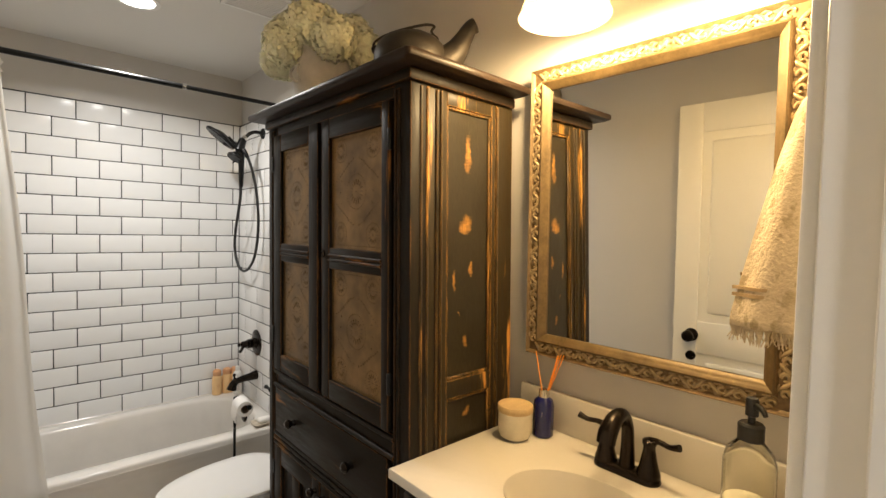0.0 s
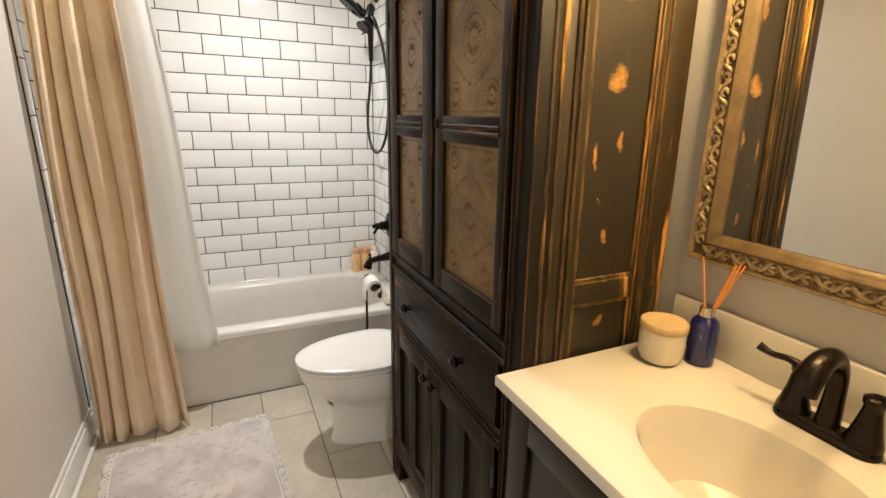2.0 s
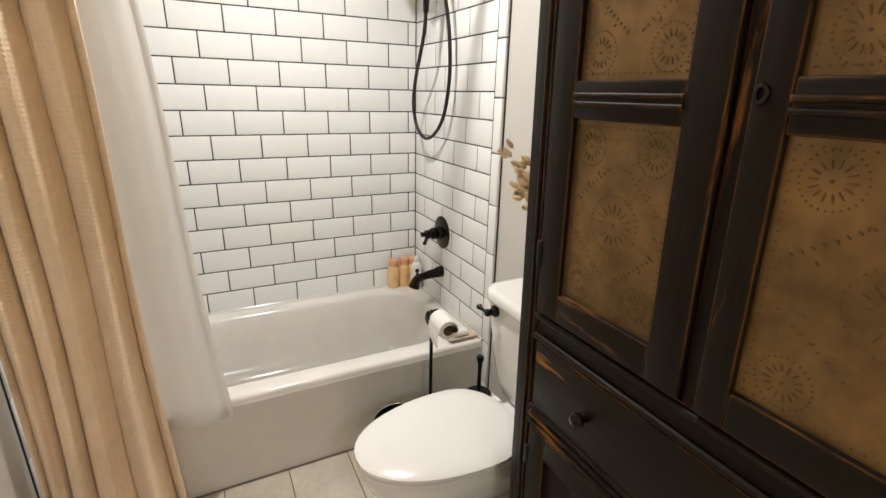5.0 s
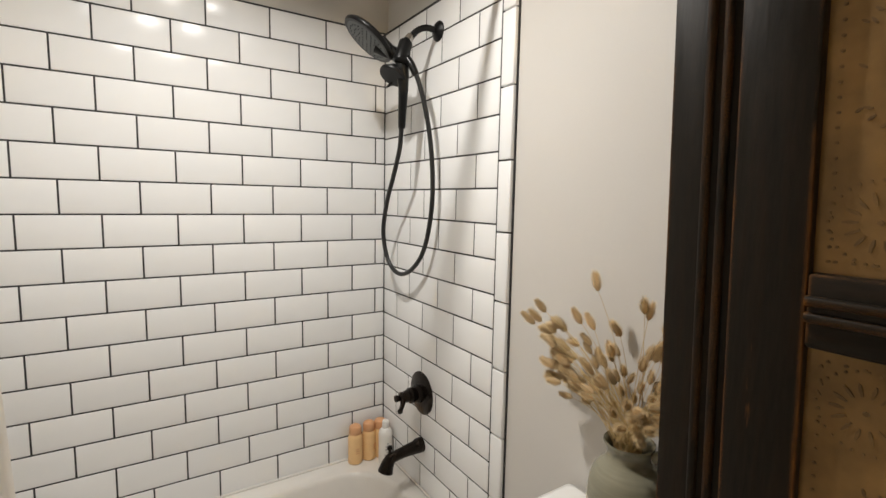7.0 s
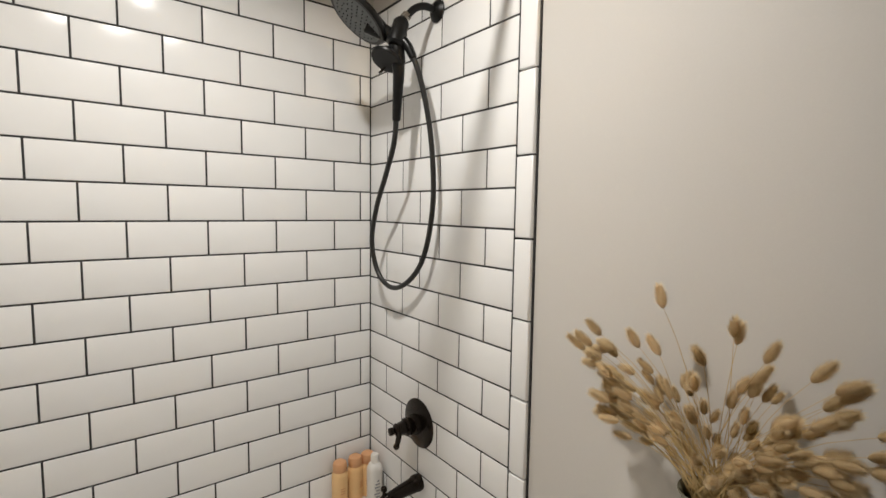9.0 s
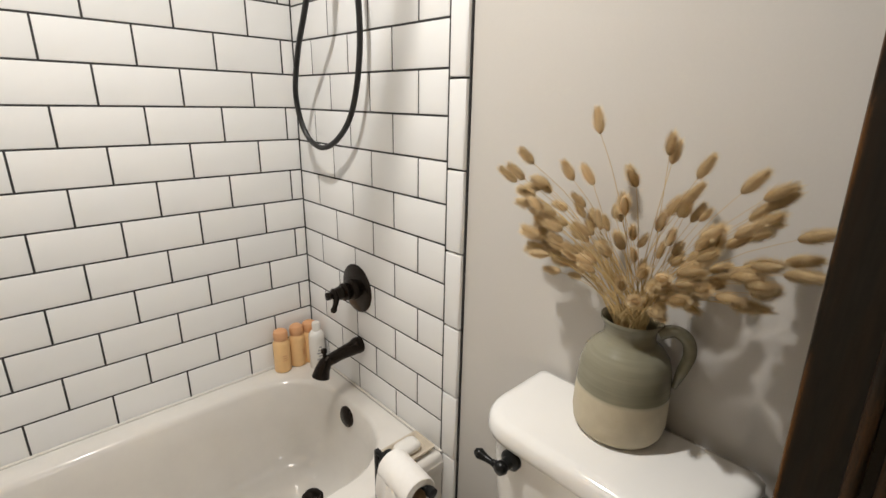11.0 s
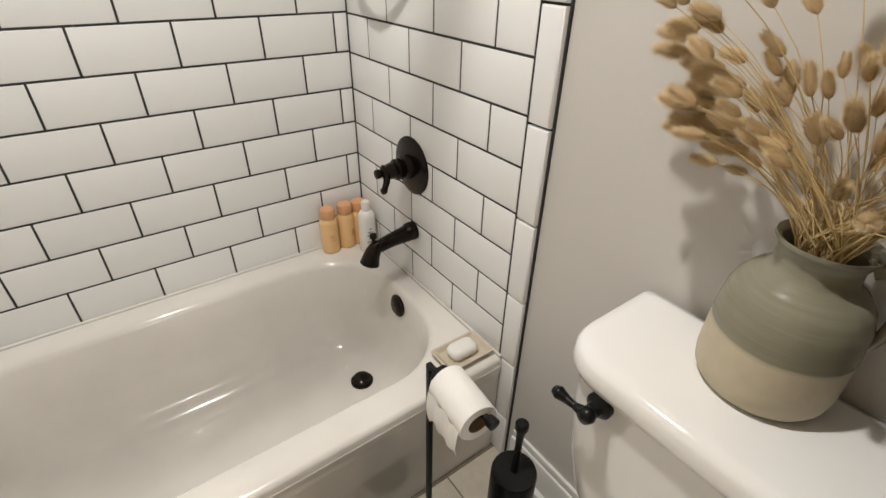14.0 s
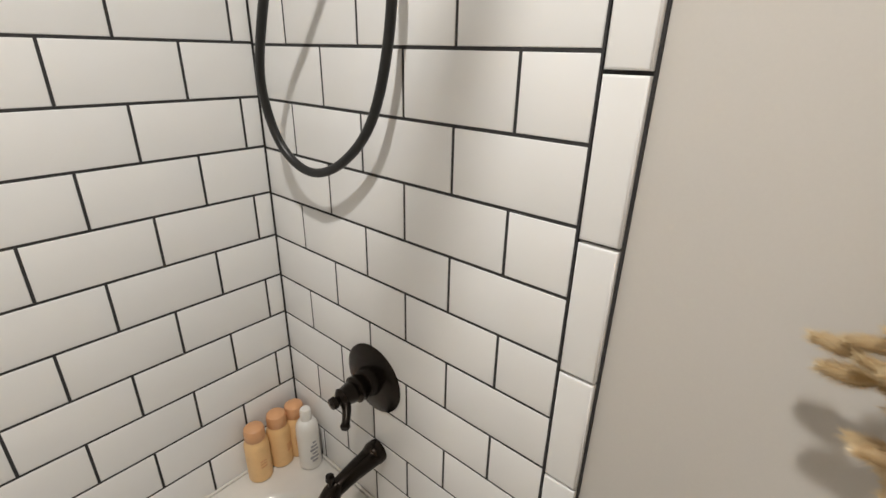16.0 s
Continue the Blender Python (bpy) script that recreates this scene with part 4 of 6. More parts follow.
faucet = thing("faucet", (-0.03, -2.765, SLAB), "oil-rubbed bronze two-handle faucet", "faucet")
FX, FY = -0.028, -2.765
part("base", rings([[(FX + (0.027 - i) * math.cos(a), FY + math.copysign(0.052, math.sin(a)) + (0.027 - i) * math.sin(a), SLAB + z) for a in [2 * math.pi * (k + 0.5) / 32 for k in range(32)]] for i, z in ((0, 0), (-0.001, 0.004), (0.002, 0.012), (0.008, 0.017))]), BRONZE, faucet, smooth=40)
for s in (-1, 1):
    h = part("handle", lathe([(0.0265, 0.014), (0.0260, 0.020), (0.0215, 0.034), (0.0170, 0.054), (0.0138, 0.072), (0.0128, 0.083), (0.0155, 0.087), (0.0158, 0.096), (0.010, 0.1), (0, 0.101)], (FX, FY + s * 0.052, SLAB), "z", 24), BRONZE, faucet, smooth=40)
    part("lever", tube([(FX, FY + s * 0.052, SLAB + 0.095), (FX - 0.004, FY + s * 0.075, SLAB + 0.101), (FX - 0.008, FY + s * 0.10, SLAB + 0.099), (FX - 0.012, FY + s * 0.122, SLAB + 0.106)], [0.0095, 0.0065, 0.006, 0.0085]), BRONZE, h, smooth=50)
part("spout", tube([(FX + 0.002, FY, SLAB + 0.012), (FX + 0.002, FY, SLAB + 0.07), (FX - 0.004, FY, SLAB + 0.115), (FX - 0.030, FY, SLAB + 0.146), (FX - 0.066, FY, SLAB + 0.145), (FX - 0.094, FY, SLAB + 0.122), (FX - 0.102, FY, SLAB + 0.100)], [0.019, 0.015, 0.0140, 0.0150, 0.0185, 0.021, 0.0205], 18), BRONZE, faucet, smooth=50)

# ---- mirror ----
mir = thing("mirror", (XM, -2.75, 1.14), "rectangular wall mirror in a carved antique gold frame", "mirror")
MY0, MY1, MZ0, MZ1 = -3.075, -2.418, 1.128, 1.945
MW = 0.062


def frame_loop(bm, offset_in, x):
    return [(x, MY0 + offset_in, MZ0 + offset_in), (x, MY1 - offset_in, MZ0 + offset_in), (x, MY1 - offset_in, MZ1 - offset_in), (x, MY0 + offset_in, MZ1 - offset_in)]


X0 = XM - 0.002
part("frame", rings([frame_loop(None, i, X0 - d) for i, d in ((0.0, 0.0), (0.0, 0.020), (0.003, 0.025), (0.008, 0.022), (0.012, 0.017), (0.036, 0.019), (0.040, 0.026), (0.045, 0.027), (0.049, 0.022), (0.053, 0.022), (0.056, 0.016), (MW, 0.012), (MW, 0.004))], cap=False), GOLD_DARK, mir, smooth=25)
part("glass", boxes((X0 - 0.009, X0 - 0.004, MY0 + MW - 0.004, MY1 - MW + 0.004, MZ0 + MW - 0.004, MZ1 - MW + 0.004)), MIRROR, mir, "silvered mirror glass")

# ---- carved relief of the mirror frame ----


def carve(name, path, parent):
    """Scrolls and beads in relief along one side of the frame; path(u) gives the place and the way at u metres."""
    bm = bmesh.new()
    r = random.Random(len(name) + int(path(0)[0].z * 1000))
    length, u = path(None), 0.02
    while u < length - 0.02:
        p, way, side = path(u)
        big = r.uniform(0.0085, 0.0110)
        s = 1 if int(u / 0.03) % 2 else -1
        tube([p + side * (s * big * 0.9 * math.cos(a) * (1 - a / 8)) + way * (big * 1.25 * math.sin(a) * (1 - a / 8)) for a in [k * 0.6 for k in range(10)]], [0.0030, 0.0042, 0.0046, 0.0046, 0.0044, 0.0040, 0.0036, 0.0034, 0.0036, 0.0042], 6, smooth=1, bm=bm)
        tube([p + way * 0.008 - side * (s * 0.010), p + way * 0.016 - side * (s * 0.002), p + way * 0.024 + side * (s * 0.007), p + way * 0.030 + side * (s * 0.011)], [0.0018, 0.0052, 0.0046, 0.0016], 6, smooth=3, bm=bm)
        for q in (-1, 1):
            tube([p + way * 0.004 + side * (q * 0.011), p + way * 0.012 + side * (q * 0.0125), p + way * 0.019 + side * (q * 0.010)], [0.0014, 0.0034, 0.0014], 5, smooth=2, bm=bm)
        u += r.uniform(0.027, 0.034)
    tagged(part("carving", bm, GOLD, parent, "carved scrolls in relief", 60), kind="stuff")


def side_path(a, b, inward):
    a, b, inward = Vector(a), Vector(b), Vector(inward)
    way = (b - a).normalized()

    def at(u):
        return (b - a).length if u is None else (a + way * u, way, inward)
    return at


XC = X0 - 0.019
G = 0.024
carve("bottom", side_path((XC, MY0 + G, MZ0 + G), (XC, MY1 - G, MZ0 + G), (0, 0, 1)), mir)
carve("top", side_path((XC, MY0 + G, MZ1 - G), (XC, MY1 - G, MZ1 - G), (0, 0, 1)), mir)
carve("far", side_path((XC, MY1 - G, MZ0 + G), (XC, MY1 - G, MZ1 - G), (0, 1, 0)), mir)
carve("near", side_path((XC, MY0 + G, MZ0 + G), (XC, MY0 + G, MZ1 - G), (0, 1, 0)), mir)
bm = bmesh.new()
for y in (MY0 + 0.055, MY1 - 0.055):
    for k in range(int((MZ1 - MZ0 - 0.12) / 0.0085)):
        bmesh.ops.create_icosphere(bm, subdivisions=1, radius=0.0027, matrix=Matrix.Translation((X0 - 0.018, y, MZ0 + 0.06 + k * 0.0085)))
tagged(part("bead_row", bm, GOLD, mir, "fine beaded inner edge", 60), kind="stuff")
part("inner_lip", rings([frame_loop(None, i, X0 - d) for i, d in ((0.040, 0.027), (0.044, 0.0290), (0.048, 0.0265), (0.0505, 0.0240), (0.0550, 0.0215), (0.0600, 0.0165), (0.0628, 0.0135), (0.0628, 0.0105), (0.040, 0.0105))], cap=False), GOLD_LIP, mir, "smooth gilded inner lip", 35)
mir.matrix_basis = pose(XM - 0.007, -2.75, 1.14, 0, -0.9, 0.8)

# ---- vanity light ----
SHADE_GLASS, _nt, _p = nodes_of("frosted_lamp_glass")
_p.inputs["Base Color"].default_value, _p.inputs["Roughness"].default_value = (0.72, 0.69, 0.62, 1), 0.3
_t = add(_nt, "ShaderNodeBsdfTranslucent", Color=(0.60, 0.56, 0.48, 1))
_m = add(_nt, "ShaderNodeMixShader", Fac=0.6)
_nt.links.new(_p.outputs[0], _m.inputs[1])
_nt.links.new(_t.outputs[0], _m.inputs[2])
_nt.links.new(_m.outputs[0], _nt.nodes["Material Output"].inputs["Surface"])
BULB_GLASS = glowing("glowing_warm_bulb", (1.0, 0.80, 0.50), 22)
vl = thing("vanity_light", (XM - 0.01, -2.77, 2.16), "two-shade vanity light with frosted glass bells", "wall lamp")
part("backplate", boxes((XM - 0.02, XM - 0.001, -3.0, -2.54, 2.20, 2.28), bevel=0.006), BRONZE, vl, smooth=40)
for sx, sy in SHADES:
    part("arm", tube([(XM - 0.015, sy, 2.24), (sx + 0.07, sy, 2.255), (sx + 0.01, sy, 2.24), (sx, sy, 2.19)], 0.008), BRONZE, vl, smooth=50)
    part("socket", lathe([(0, 0.05), (0.022, 0.05), (0.026, 0.03), (0.026, 0.0), (0, 0.0)], (sx, sy, 2.145), "z", 20, cap=False), BRONZE, vl, smooth=40)
    part("shade", lathe([(0.028, 2.15), (0.045, 2.135), (0.066, 2.10), (0.086, 2.05), (0.105, 1.995), (0.108, 1.99), (0.105, 1.9905), (0.083, 2.05), (0.063, 2.098), (0.042, 2.131), (0.028, 2.145)], (sx, sy, 0), "z", 36, cap=False), SHADE_GLASS, vl, "frosted glass bell shade", 60)
    b = part("bulb", lathe([(0, -0.062), (0.018, -0.058), (0.029, -0.042), (0.031, -0.022), (0.022, 0.005), (0.014, 0.035), (0.013, 0.115)], (sx, sy, 2.018), "z", 20), BULB_GLASS, vl, "glowing warm bulb", 60)
    b.visible_shadow = False

# ---- ceiling light and vent ----
CAN_GLOW = glowing("glowing_ceiling_lens", (1.0, 0.95, 0.88), 9)
cl = thing("recessed_light", (*CAN, H), "round white recessed ceiling light, switched on", "ceiling light")
part("trim_ring", lathe([(0.068, H - 0.001), (0.09, H - 0.001), (0.088, H - 0.005), (0.072, H - 0.007), (0.068, H - 0.004)], (*CAN, 0), "z", 32, cap=False), TRIM, cl, smooth=50)
lens = part("lens", lathe([(0, H - 0.002), (0.068, H - 0.002), (0.068, H - 0.0045), (0, H - 0.005)], (*CAN, 0), "z", 32, cap=False), CAN_GLOW, cl, "glowing frosted lens", 50)
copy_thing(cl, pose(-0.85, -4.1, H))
vent = thing("ceiling_vent", (-0.32, -1.2, H), "white square slatted exhaust vent in the ceiling", "vent")
part("vent_frame", boxes((-0.44, -0.42, -1.32, -1.08, H - 0.012, H - 0.001), (-0.22, -0.20, -1.32, -1.08, H - 0.012, H - 0.001), (-0.42, -0.22, -1.32, -1.30, H - 0.012, H - 0.001), (-0.42, -0.22, -1.10, -1.08, H - 0.012, H - 0.001), bevel=0.002, seg=1), TRIM, vent, smooth=40)
part("backing", boxes((-0.42, -0.22, -1.30, -1.10, H - 0.003, H - 0.001)), HOLE, vent)
for k in range(12):
    part("slat", boxes((-0.42, -0.22, -1.297 + k * 0.0165, -1.287 + k * 0.0165, H - 0.010, H - 0.006)), TRIM, vent)

# ---- on top of the cabinet ----
CT = 1.895
IRON = plain("dark_cast_iron", (0.030, 0.024, 0.018), 0.5, 0.5, var=0.4, scale=12, bump=0.4, bscale=60)
kettle = thing("kettle", (-0.266, -2.207, CT), "old dark cast iron kettle with a wire bail handle", "kettle")
KX, KY = -0.266, -2.207
part("pot", lathe([(0, 0), (0.078, 0), (0.092, 0.012), (0.102, 0.045), (0.102, 0.075), (0.094, 0.100), (0.075, 0.118), (0.062, 0.124), (0.058, 0.1255), (0, 0.1255)], (KX, KY, CT), "z", 40, cap=False), IRON, kettle, smooth=40)
part("pot_lid", lathe([(0.057, 0.1240), (0.057, 0.1275), (0.040, 0.1330), (0.018, 0.1360), (0, 0.1365)], (KX, KY, CT), "z", 32, cap=False), IRON, kettle, smooth=40)
kd = Vector((0.78, -0.625, 0))
kb = Vector((KX, KY, CT))
part("spout", tube([kb + kd * 0.055 + Vector((0, 0, 0.052)), kb + kd * 0.092 + Vector((0, 0, 0.060)), kb + kd * 0.126 + Vector((0, 0, 0.090)), kb + kd * 0.150 + Vector((0, 0, 0.130)), kb + kd * 0.166 + Vector((0, 0, 0.158)), kb + kd * 0.180 + Vector((0, 0, 0.168))], [0.046, 0.046, 0.036, 0.025, 0.021, 0.022], 18), IRON, kettle, smooth=50)
part("bail", tube([kb - kd * 0.100 + Vector((0, 0, 0.088)), kb - kd * 0.101 + Vector((0, 0, 0.108)), kb - kd * 0.06 + Vector((0, 0, 0.134)), kb + kd * 0.0 + Vector((0, 0, 0.154)), kb + kd * 0.045 + Vector((0, 0, 0.164)), kb + kd * 0.066 + Vector((0, 0, 0.160)), kb + kd * 0.058 + Vector((0, 0, 0.146)), kb + kd * 0.068 + Vector((0, 0, 0.132))], 0.0038, 8), IRON, kettle, "thin wire bail handle", 50)
for s in (-1, 1):
    part("ear", lathe([(0.004, -0.006), (0.011, -0.006), (0.011, 0.006), (0.004, 0.006)], axis="x", seg=14, cap=False, m=Matrix.Translation(kb + kd * (0.068 if s > 0 else -0.098) + Vector((0, 0, 0.122 if s > 0 else 0.088))) @ pose(0, 0, 0, 0, 0, 51)), IRON, kettle, smooth=40)

PETAL = plain("cream_hydrangea_petal", (0.93, 0.88, 0.64), 0.7, var=0.14, scale=22, bump=0.1, bscale=160)
POT = plain("whitewashed_ceramic", (0.62, 0.58, 0.52), 0.6, var=0.12, scale=14, bump=0.3, bscale=60)
STEM = plain("dry_straw_stem", (0.58, 0.43, 0.21), 0.8, var=0.15, scale=30, bump=0.1)
hyd = thing("hydrangea_bouquet", (-0.25, -1.65, CT), "cream dried hydrangeas bunched in a white ceramic pot", "flowers")
HX, HY = -0.25, -1.65
part("pot", lathe([(0, 0), (0.075, 0), (0.082, 0.01), (0.098, 0.10), (0.118, 0.20), (0.126, 0.212), (0.124, 0.22), (0.112, 0.212), (0.09, 0.1), (0, 0.09)], (HX, HY, CT), "z", 36, cap=False), POT, hyd, "whitewashed ceramic pot", 40)
part("ornament", tube([(HX - 0.108 + 0.010 * math.cos(a * 2), HY - 0.02 + 0.028 * math.sin(a), CT + 0.13 + 0.03 * math.cos(a)) for a in [k * 0.52 for k in range(13)]], 0.005, 6, smooth=2), POT, hyd, "raised scroll ornament", 50)


def petal_ball(c, r, count, seed):
    """A flower head: many four-petalled florets set over a ball."""
    rr = random.Random(seed)
    bm = bmesh.new()
    bmesh.ops.create_icosphere(bm, subdivisions=2, radius=r * 0.72, matrix=Matrix.Translation(c))
    for i in range(count):
        z = 1 - 2 * (i + 0.5) / count
        a = i * 2.39996 + rr.uniform(-0.2, 0.2)
        n = Vector((math.sqrt(1 - z * z) * math.cos(a), math.sqrt(1 - z * z) * math.sin(a), z))
        if n.z < -0.97:
            continue
        p = Vector(c) + n * r * rr.uniform(0.88, 1.06)
        t = n.orthogonal().normalized()
        t = Matrix.Rotation(rr.uniform(0, 3), 3, n) @ t
        s = n.cross(t)
        size = rr.uniform(0.0115, 0.0165)
        mid = bm.verts.new(p)
        for k in range(4):
            b = k * math.pi / 2
            e = t * math.cos(b) + s * math.sin(b)
            f = t * math.cos(b + 0.7) + s * math.sin(b + 0.7)
            g = t * math.cos(b - 0.7) + s * math.sin(b - 0.7)
            lift = n * rr.uniform(-0.001, 0.004)
            q = [bm.verts.new(p + g * size * 0.62 + lift), bm.verts.new(p + e * size + lift * 2), bm.verts.new(p + f * size * 0.62 + lift)]
            bm.faces.new((mid, q[0], q[1], q[2]))
    return bm


heads = [(0, 0, 0.335, 0.085), (-0.09, 0.06, 0.30, 0.08), (-0.085, -0.07, 0.305, 0.08), (0.075, -0.08, 0.30, 0.08), (0.085, 0.06, 0.30, 0.08), (-0.14, 0.0, 0.245, 0.075), (-0.03, -0.145, 0.255, 0.075), (0.1, -0.13, 0.245, 0.07), (-0.05, 0.14, 0.245, 0.075), (-0.11, 0.12, 0.225, 0.065)]
for k, (dx, dy, dz, r) in enumerate(heads):
    part("flower_head", petal_ball((HX + dx, HY + dy, CT + dz - 0.018), r, 460, k), PETAL, hyd, smooth=30)
    part("stem", tube([(HX + dx * 0.3, HY + dy * 0.3, CT + 0.1), (HX + dx, HY + dy, CT + dz)], 0.003, 6, smooth=1), STEM, hyd)

# ---- on the vanity ----
JAR_GLASS = plain("cream_glazed_candle_jar", (0.66, 0.60, 0.47), 0.22, var=0.08, scale=14, bump=0.02)
WOOD_LID = plain("pale_wood_lid", (0.46, 0.33, 0.17), 0.5, var=0.15, scale=8, bump=0.1, stretch=(1, 8, 1))
jar = thing("candle_jar", (-0.085, -2.475, SLAB), "cream candle jar with a pale wooden lid", "jar")
part("jar", lathe([(0, 0), (0.030, 0), (0.040, 0.006), (0.0455, 0.022), (0.0465, 0.045), (0.0465, 0.074), (0, 0.074)], (-0.085, -2.475, SLAB + 0.0005), "z", 36, cap=False), JAR_GLASS, jar, smooth=40)
part("lid", lathe([(0, 0.074), (0.0470, 0.074), (0.0485, 0.077), (0.0485, 0.089), (0.046, 0.092), (0, 0.0925)], (-0.085, -2.475, SLAB + 0.0005), "z", 36, cap=False), WOOD_LID, jar, "pale wooden lid", 40)

COBALT = plain("cobalt_glass_bottle", (0.006, 0.008, 0.085), 0.08, var=0.15, scale=8, bump=0.0, coat=0.6)
REED = plain("orange_reed_stick", (0.85, 0.30, 0.03), 0.6, var=0.1, scale=30, bump=0.1)
dif = thing("reed_diffuser", (-0.012, -2.515, SLAB), "cobalt blue reed diffuser bottle with orange sticks", "diffuser")
DXX, DYY = -0.012, -2.515
part("bottle", lathe([(0, 0), (0.026, 0), (0.029, 0.003), (0.029, 0.085), (0.025, 0.100), (0.015, 0.108), (0.0125, 0.112), (0, 0.112)], (DXX, DYY, SLAB + 0.0005), "z", 32, cap=False), COBALT, dif, smooth=40)
part("collar", lathe([(0.0125, 0.108), (0.0150, 0.108), (0.0150, 0.128), (0.0085, 0.128), (0.0085, 0.12)], (DXX, DYY, SLAB), "z", 24), STEEL, dif, "silver metal collar", 40)
part("emblem", tube([(DXX - 0.0270 - 0.0017 * math.cos(2 * a), DYY - 0.008 + 0.0085 * math.cos(a) + 0.0, SLAB + 0.066 + 0.0085 * math.sin(a)) for a in [k * math.pi / 8 for k in range(17)]], 0.0006, 5, smooth=1), STEEL, dif, "thin silver ring emblem")
for ex, ey, ez in ((-0.012, 0.022, 0.232), (0.016, -0.030, 0.226), (0.022, -0.036, 0.228), (0.012, -0.040, 0.224), (0.026, -0.026, 0.222), (0.030, -0.040, 0.226)):
    part("reed", tube([(DXX - ex * 0.2, DYY - ey * 0.2, SLAB + 0.06), (DXX + ex, DYY + ey, SLAB + ez)], 0.0016, 6, smooth=1), REED, dif)

CLEAR = glass("clear_ribbed_glass", (0.95, 0.94, 0.88), 0.05)
BLACK_PLASTIC = plain("black_pump_plastic", (0.015, 0.015, 0.015), 0.4, var=0.1, bump=0.02)
SOAP_LIQUID = plain("pale_liquid_soap", (0.66, 0.63, 0.52), 0.25, var=0.03, bump=0.0)
disp = thing("soap_dispenser", (-0.06, -3.02, SLAB), "clear glass soap dispenser with a black pump", "soap dispenser")
PX, PY = -0.06, -3.02
bt = part("bottle", lathe([(0.0000, 0.0000), (0.0403, 0.0000), (0.0448, 0.0048), (0.0448, 0.1260), (0.0381, 0.1464), (0.0202, 0.1656), (0.0168, 0.1704), (0.0168, 0.1776), (0.0140, 0.1776), (0.0140, 0.1680), (0.0358, 0.1416), (0.0420, 0.1236), (0.0420, 0.0072), (0.0000, 0.0060)], (PX, PY, SLAB + 0.0005), "z", 36, cap=False), CLEAR, disp, smooth=40)
bt.visible_shadow = False
part("liquid", lathe([(0.0000, 0.0072), (0.0412, 0.0084), (0.0412, 0.0560), (0.0000, 0.0560)], (PX, PY, SLAB), "z", 32, cap=False), SOAP_LIQUID, disp, "pale liquid soap", 40)
part("collar", lathe([(0.0000, 0.1656), (0.0224, 0.1656), (0.0224, 0.1920), (0.0190, 0.1956), (0.0000, 0.1956)], (PX, PY, SLAB), "z", 24, cap=False), BLACK_PLASTIC, disp, "black pump collar", 40)
part("pump_head", lathe([(0.0000, 0.1956), (0.0067, 0.1956), (0.0062, 0.2064), (0.0112, 0.2088), (0.0112, 0.2352), (0.0090, 0.2400), (0.0000, 0.2400)], (PX, PY, SLAB), "z", 20, cap=False), BLACK_PLASTIC, disp, smooth=40)
part("pump_nozzle", tube([(PX, PY, SLAB + 0.228), (PX - 0.018, PY - 0.02, SLAB + 0.228), (PX - 0.026, PY - 0.028, SLAB + 0.220)], [0.006, 0.005, 0.004], 10), BLACK_PLASTIC, disp, smooth=50)
low = min(v.co.z for piece in disp.children_recursive for v in piece.data.vertices)
for piece in disp.children_recursive:
    for v in piece.data.vertices:
        v.co.z = low + (v.co.z - low) * 1.08

WHITE_PLASTIC = plain("white_bottle_plastic", (0.78, 0.76, 0.72), 0.35, var=0.02, bump=0.01)
lot = thing("lotion_bottle", (-0.03, -3.105, SLAB), "plain white plastic lotion bottle with a cap", "bottle")
part("bottle", lathe([(0, 0), (0.024, 0), (0.026, 0.003), (0.026, 0.085), (0.020, 0.100), (0.012, 0.104), (0, 0.104)], (-0.03, -3.105, SLAB + 0.0005), "z", 28, cap=False), WHITE_PLASTIC, lot, smooth=40)
part("cap", lathe([(0, 0.103), (0.014, 0.103), (0.014, 0.118), (0.0095, 0.120), (0.0095, 0.138), (0, 0.139)], (-0.03, -3.105, SLAB), "z", 24, cap=False), WHITE_PLASTIC, lot, smooth=40)

# ---- towel on its ring ----
TOWEL, nt, p = nodes_of("cream_terry_towel")
leaf = ramp(nt, noise_of(nt, 42, 2, (1, 1, 0.7)), [(0.50, (0, 0, 0)), (0.56, (0.75, 0.75, 0.75))])
sprig = ramp(nt, noise_of(nt, 9, 2), [(0.42, (0, 0, 0)), (0.52, (1, 1, 1))])
cream = mix(nt, noise_of(nt, 130, 2), (0.55, 0.46, 0.33), (0.67, 0.57, 0.42))
nt.links.new(mix(nt, mix(nt, sprig, (0.0, 0.0, 0.0), leaf), cream, (0.36, 0.28, 0.16)), p.inputs["Base Color"])
p.inputs["Roughness"].default_value = 0.95
bump_into(nt, p, noise_of(nt, 150, 3), 0.9, 0.004)
TOWEL_BAND = plain("tan_towel_band", (0.40, 0.29, 0.16), 0.95, var=0.1, bump=0.5, bscale=150)
TWX = -0.075
tw = thing("towel_ring", (TWX, YD, 1.82), "dark bronze towel ring on the wall", "towel ring")
part("rosette", lathe([(0, 0), (0.028, 0), (0.026, 0.008), (0.012, 0.014), (0.009, 0.04), (0, 0.042)], (TWX, YD, 1.82), "y", 20, cap=False), BRONZE, tw, smooth=40)
part("ring", tube([(TWX + 0.075 * math.sin(a), YD + 0.045, 1.745 - 0.075 * math.cos(a) + 0.0) for a in [k * math.pi / 10 for k in range(21)]], 0.0045, 8, smooth=1), BRONZE, tw, smooth=60)
towel = thing("hand_towel", (TWX, YD + 0.05, 1.30), "cream patterned terry hand towel with fringed ends", "towel")


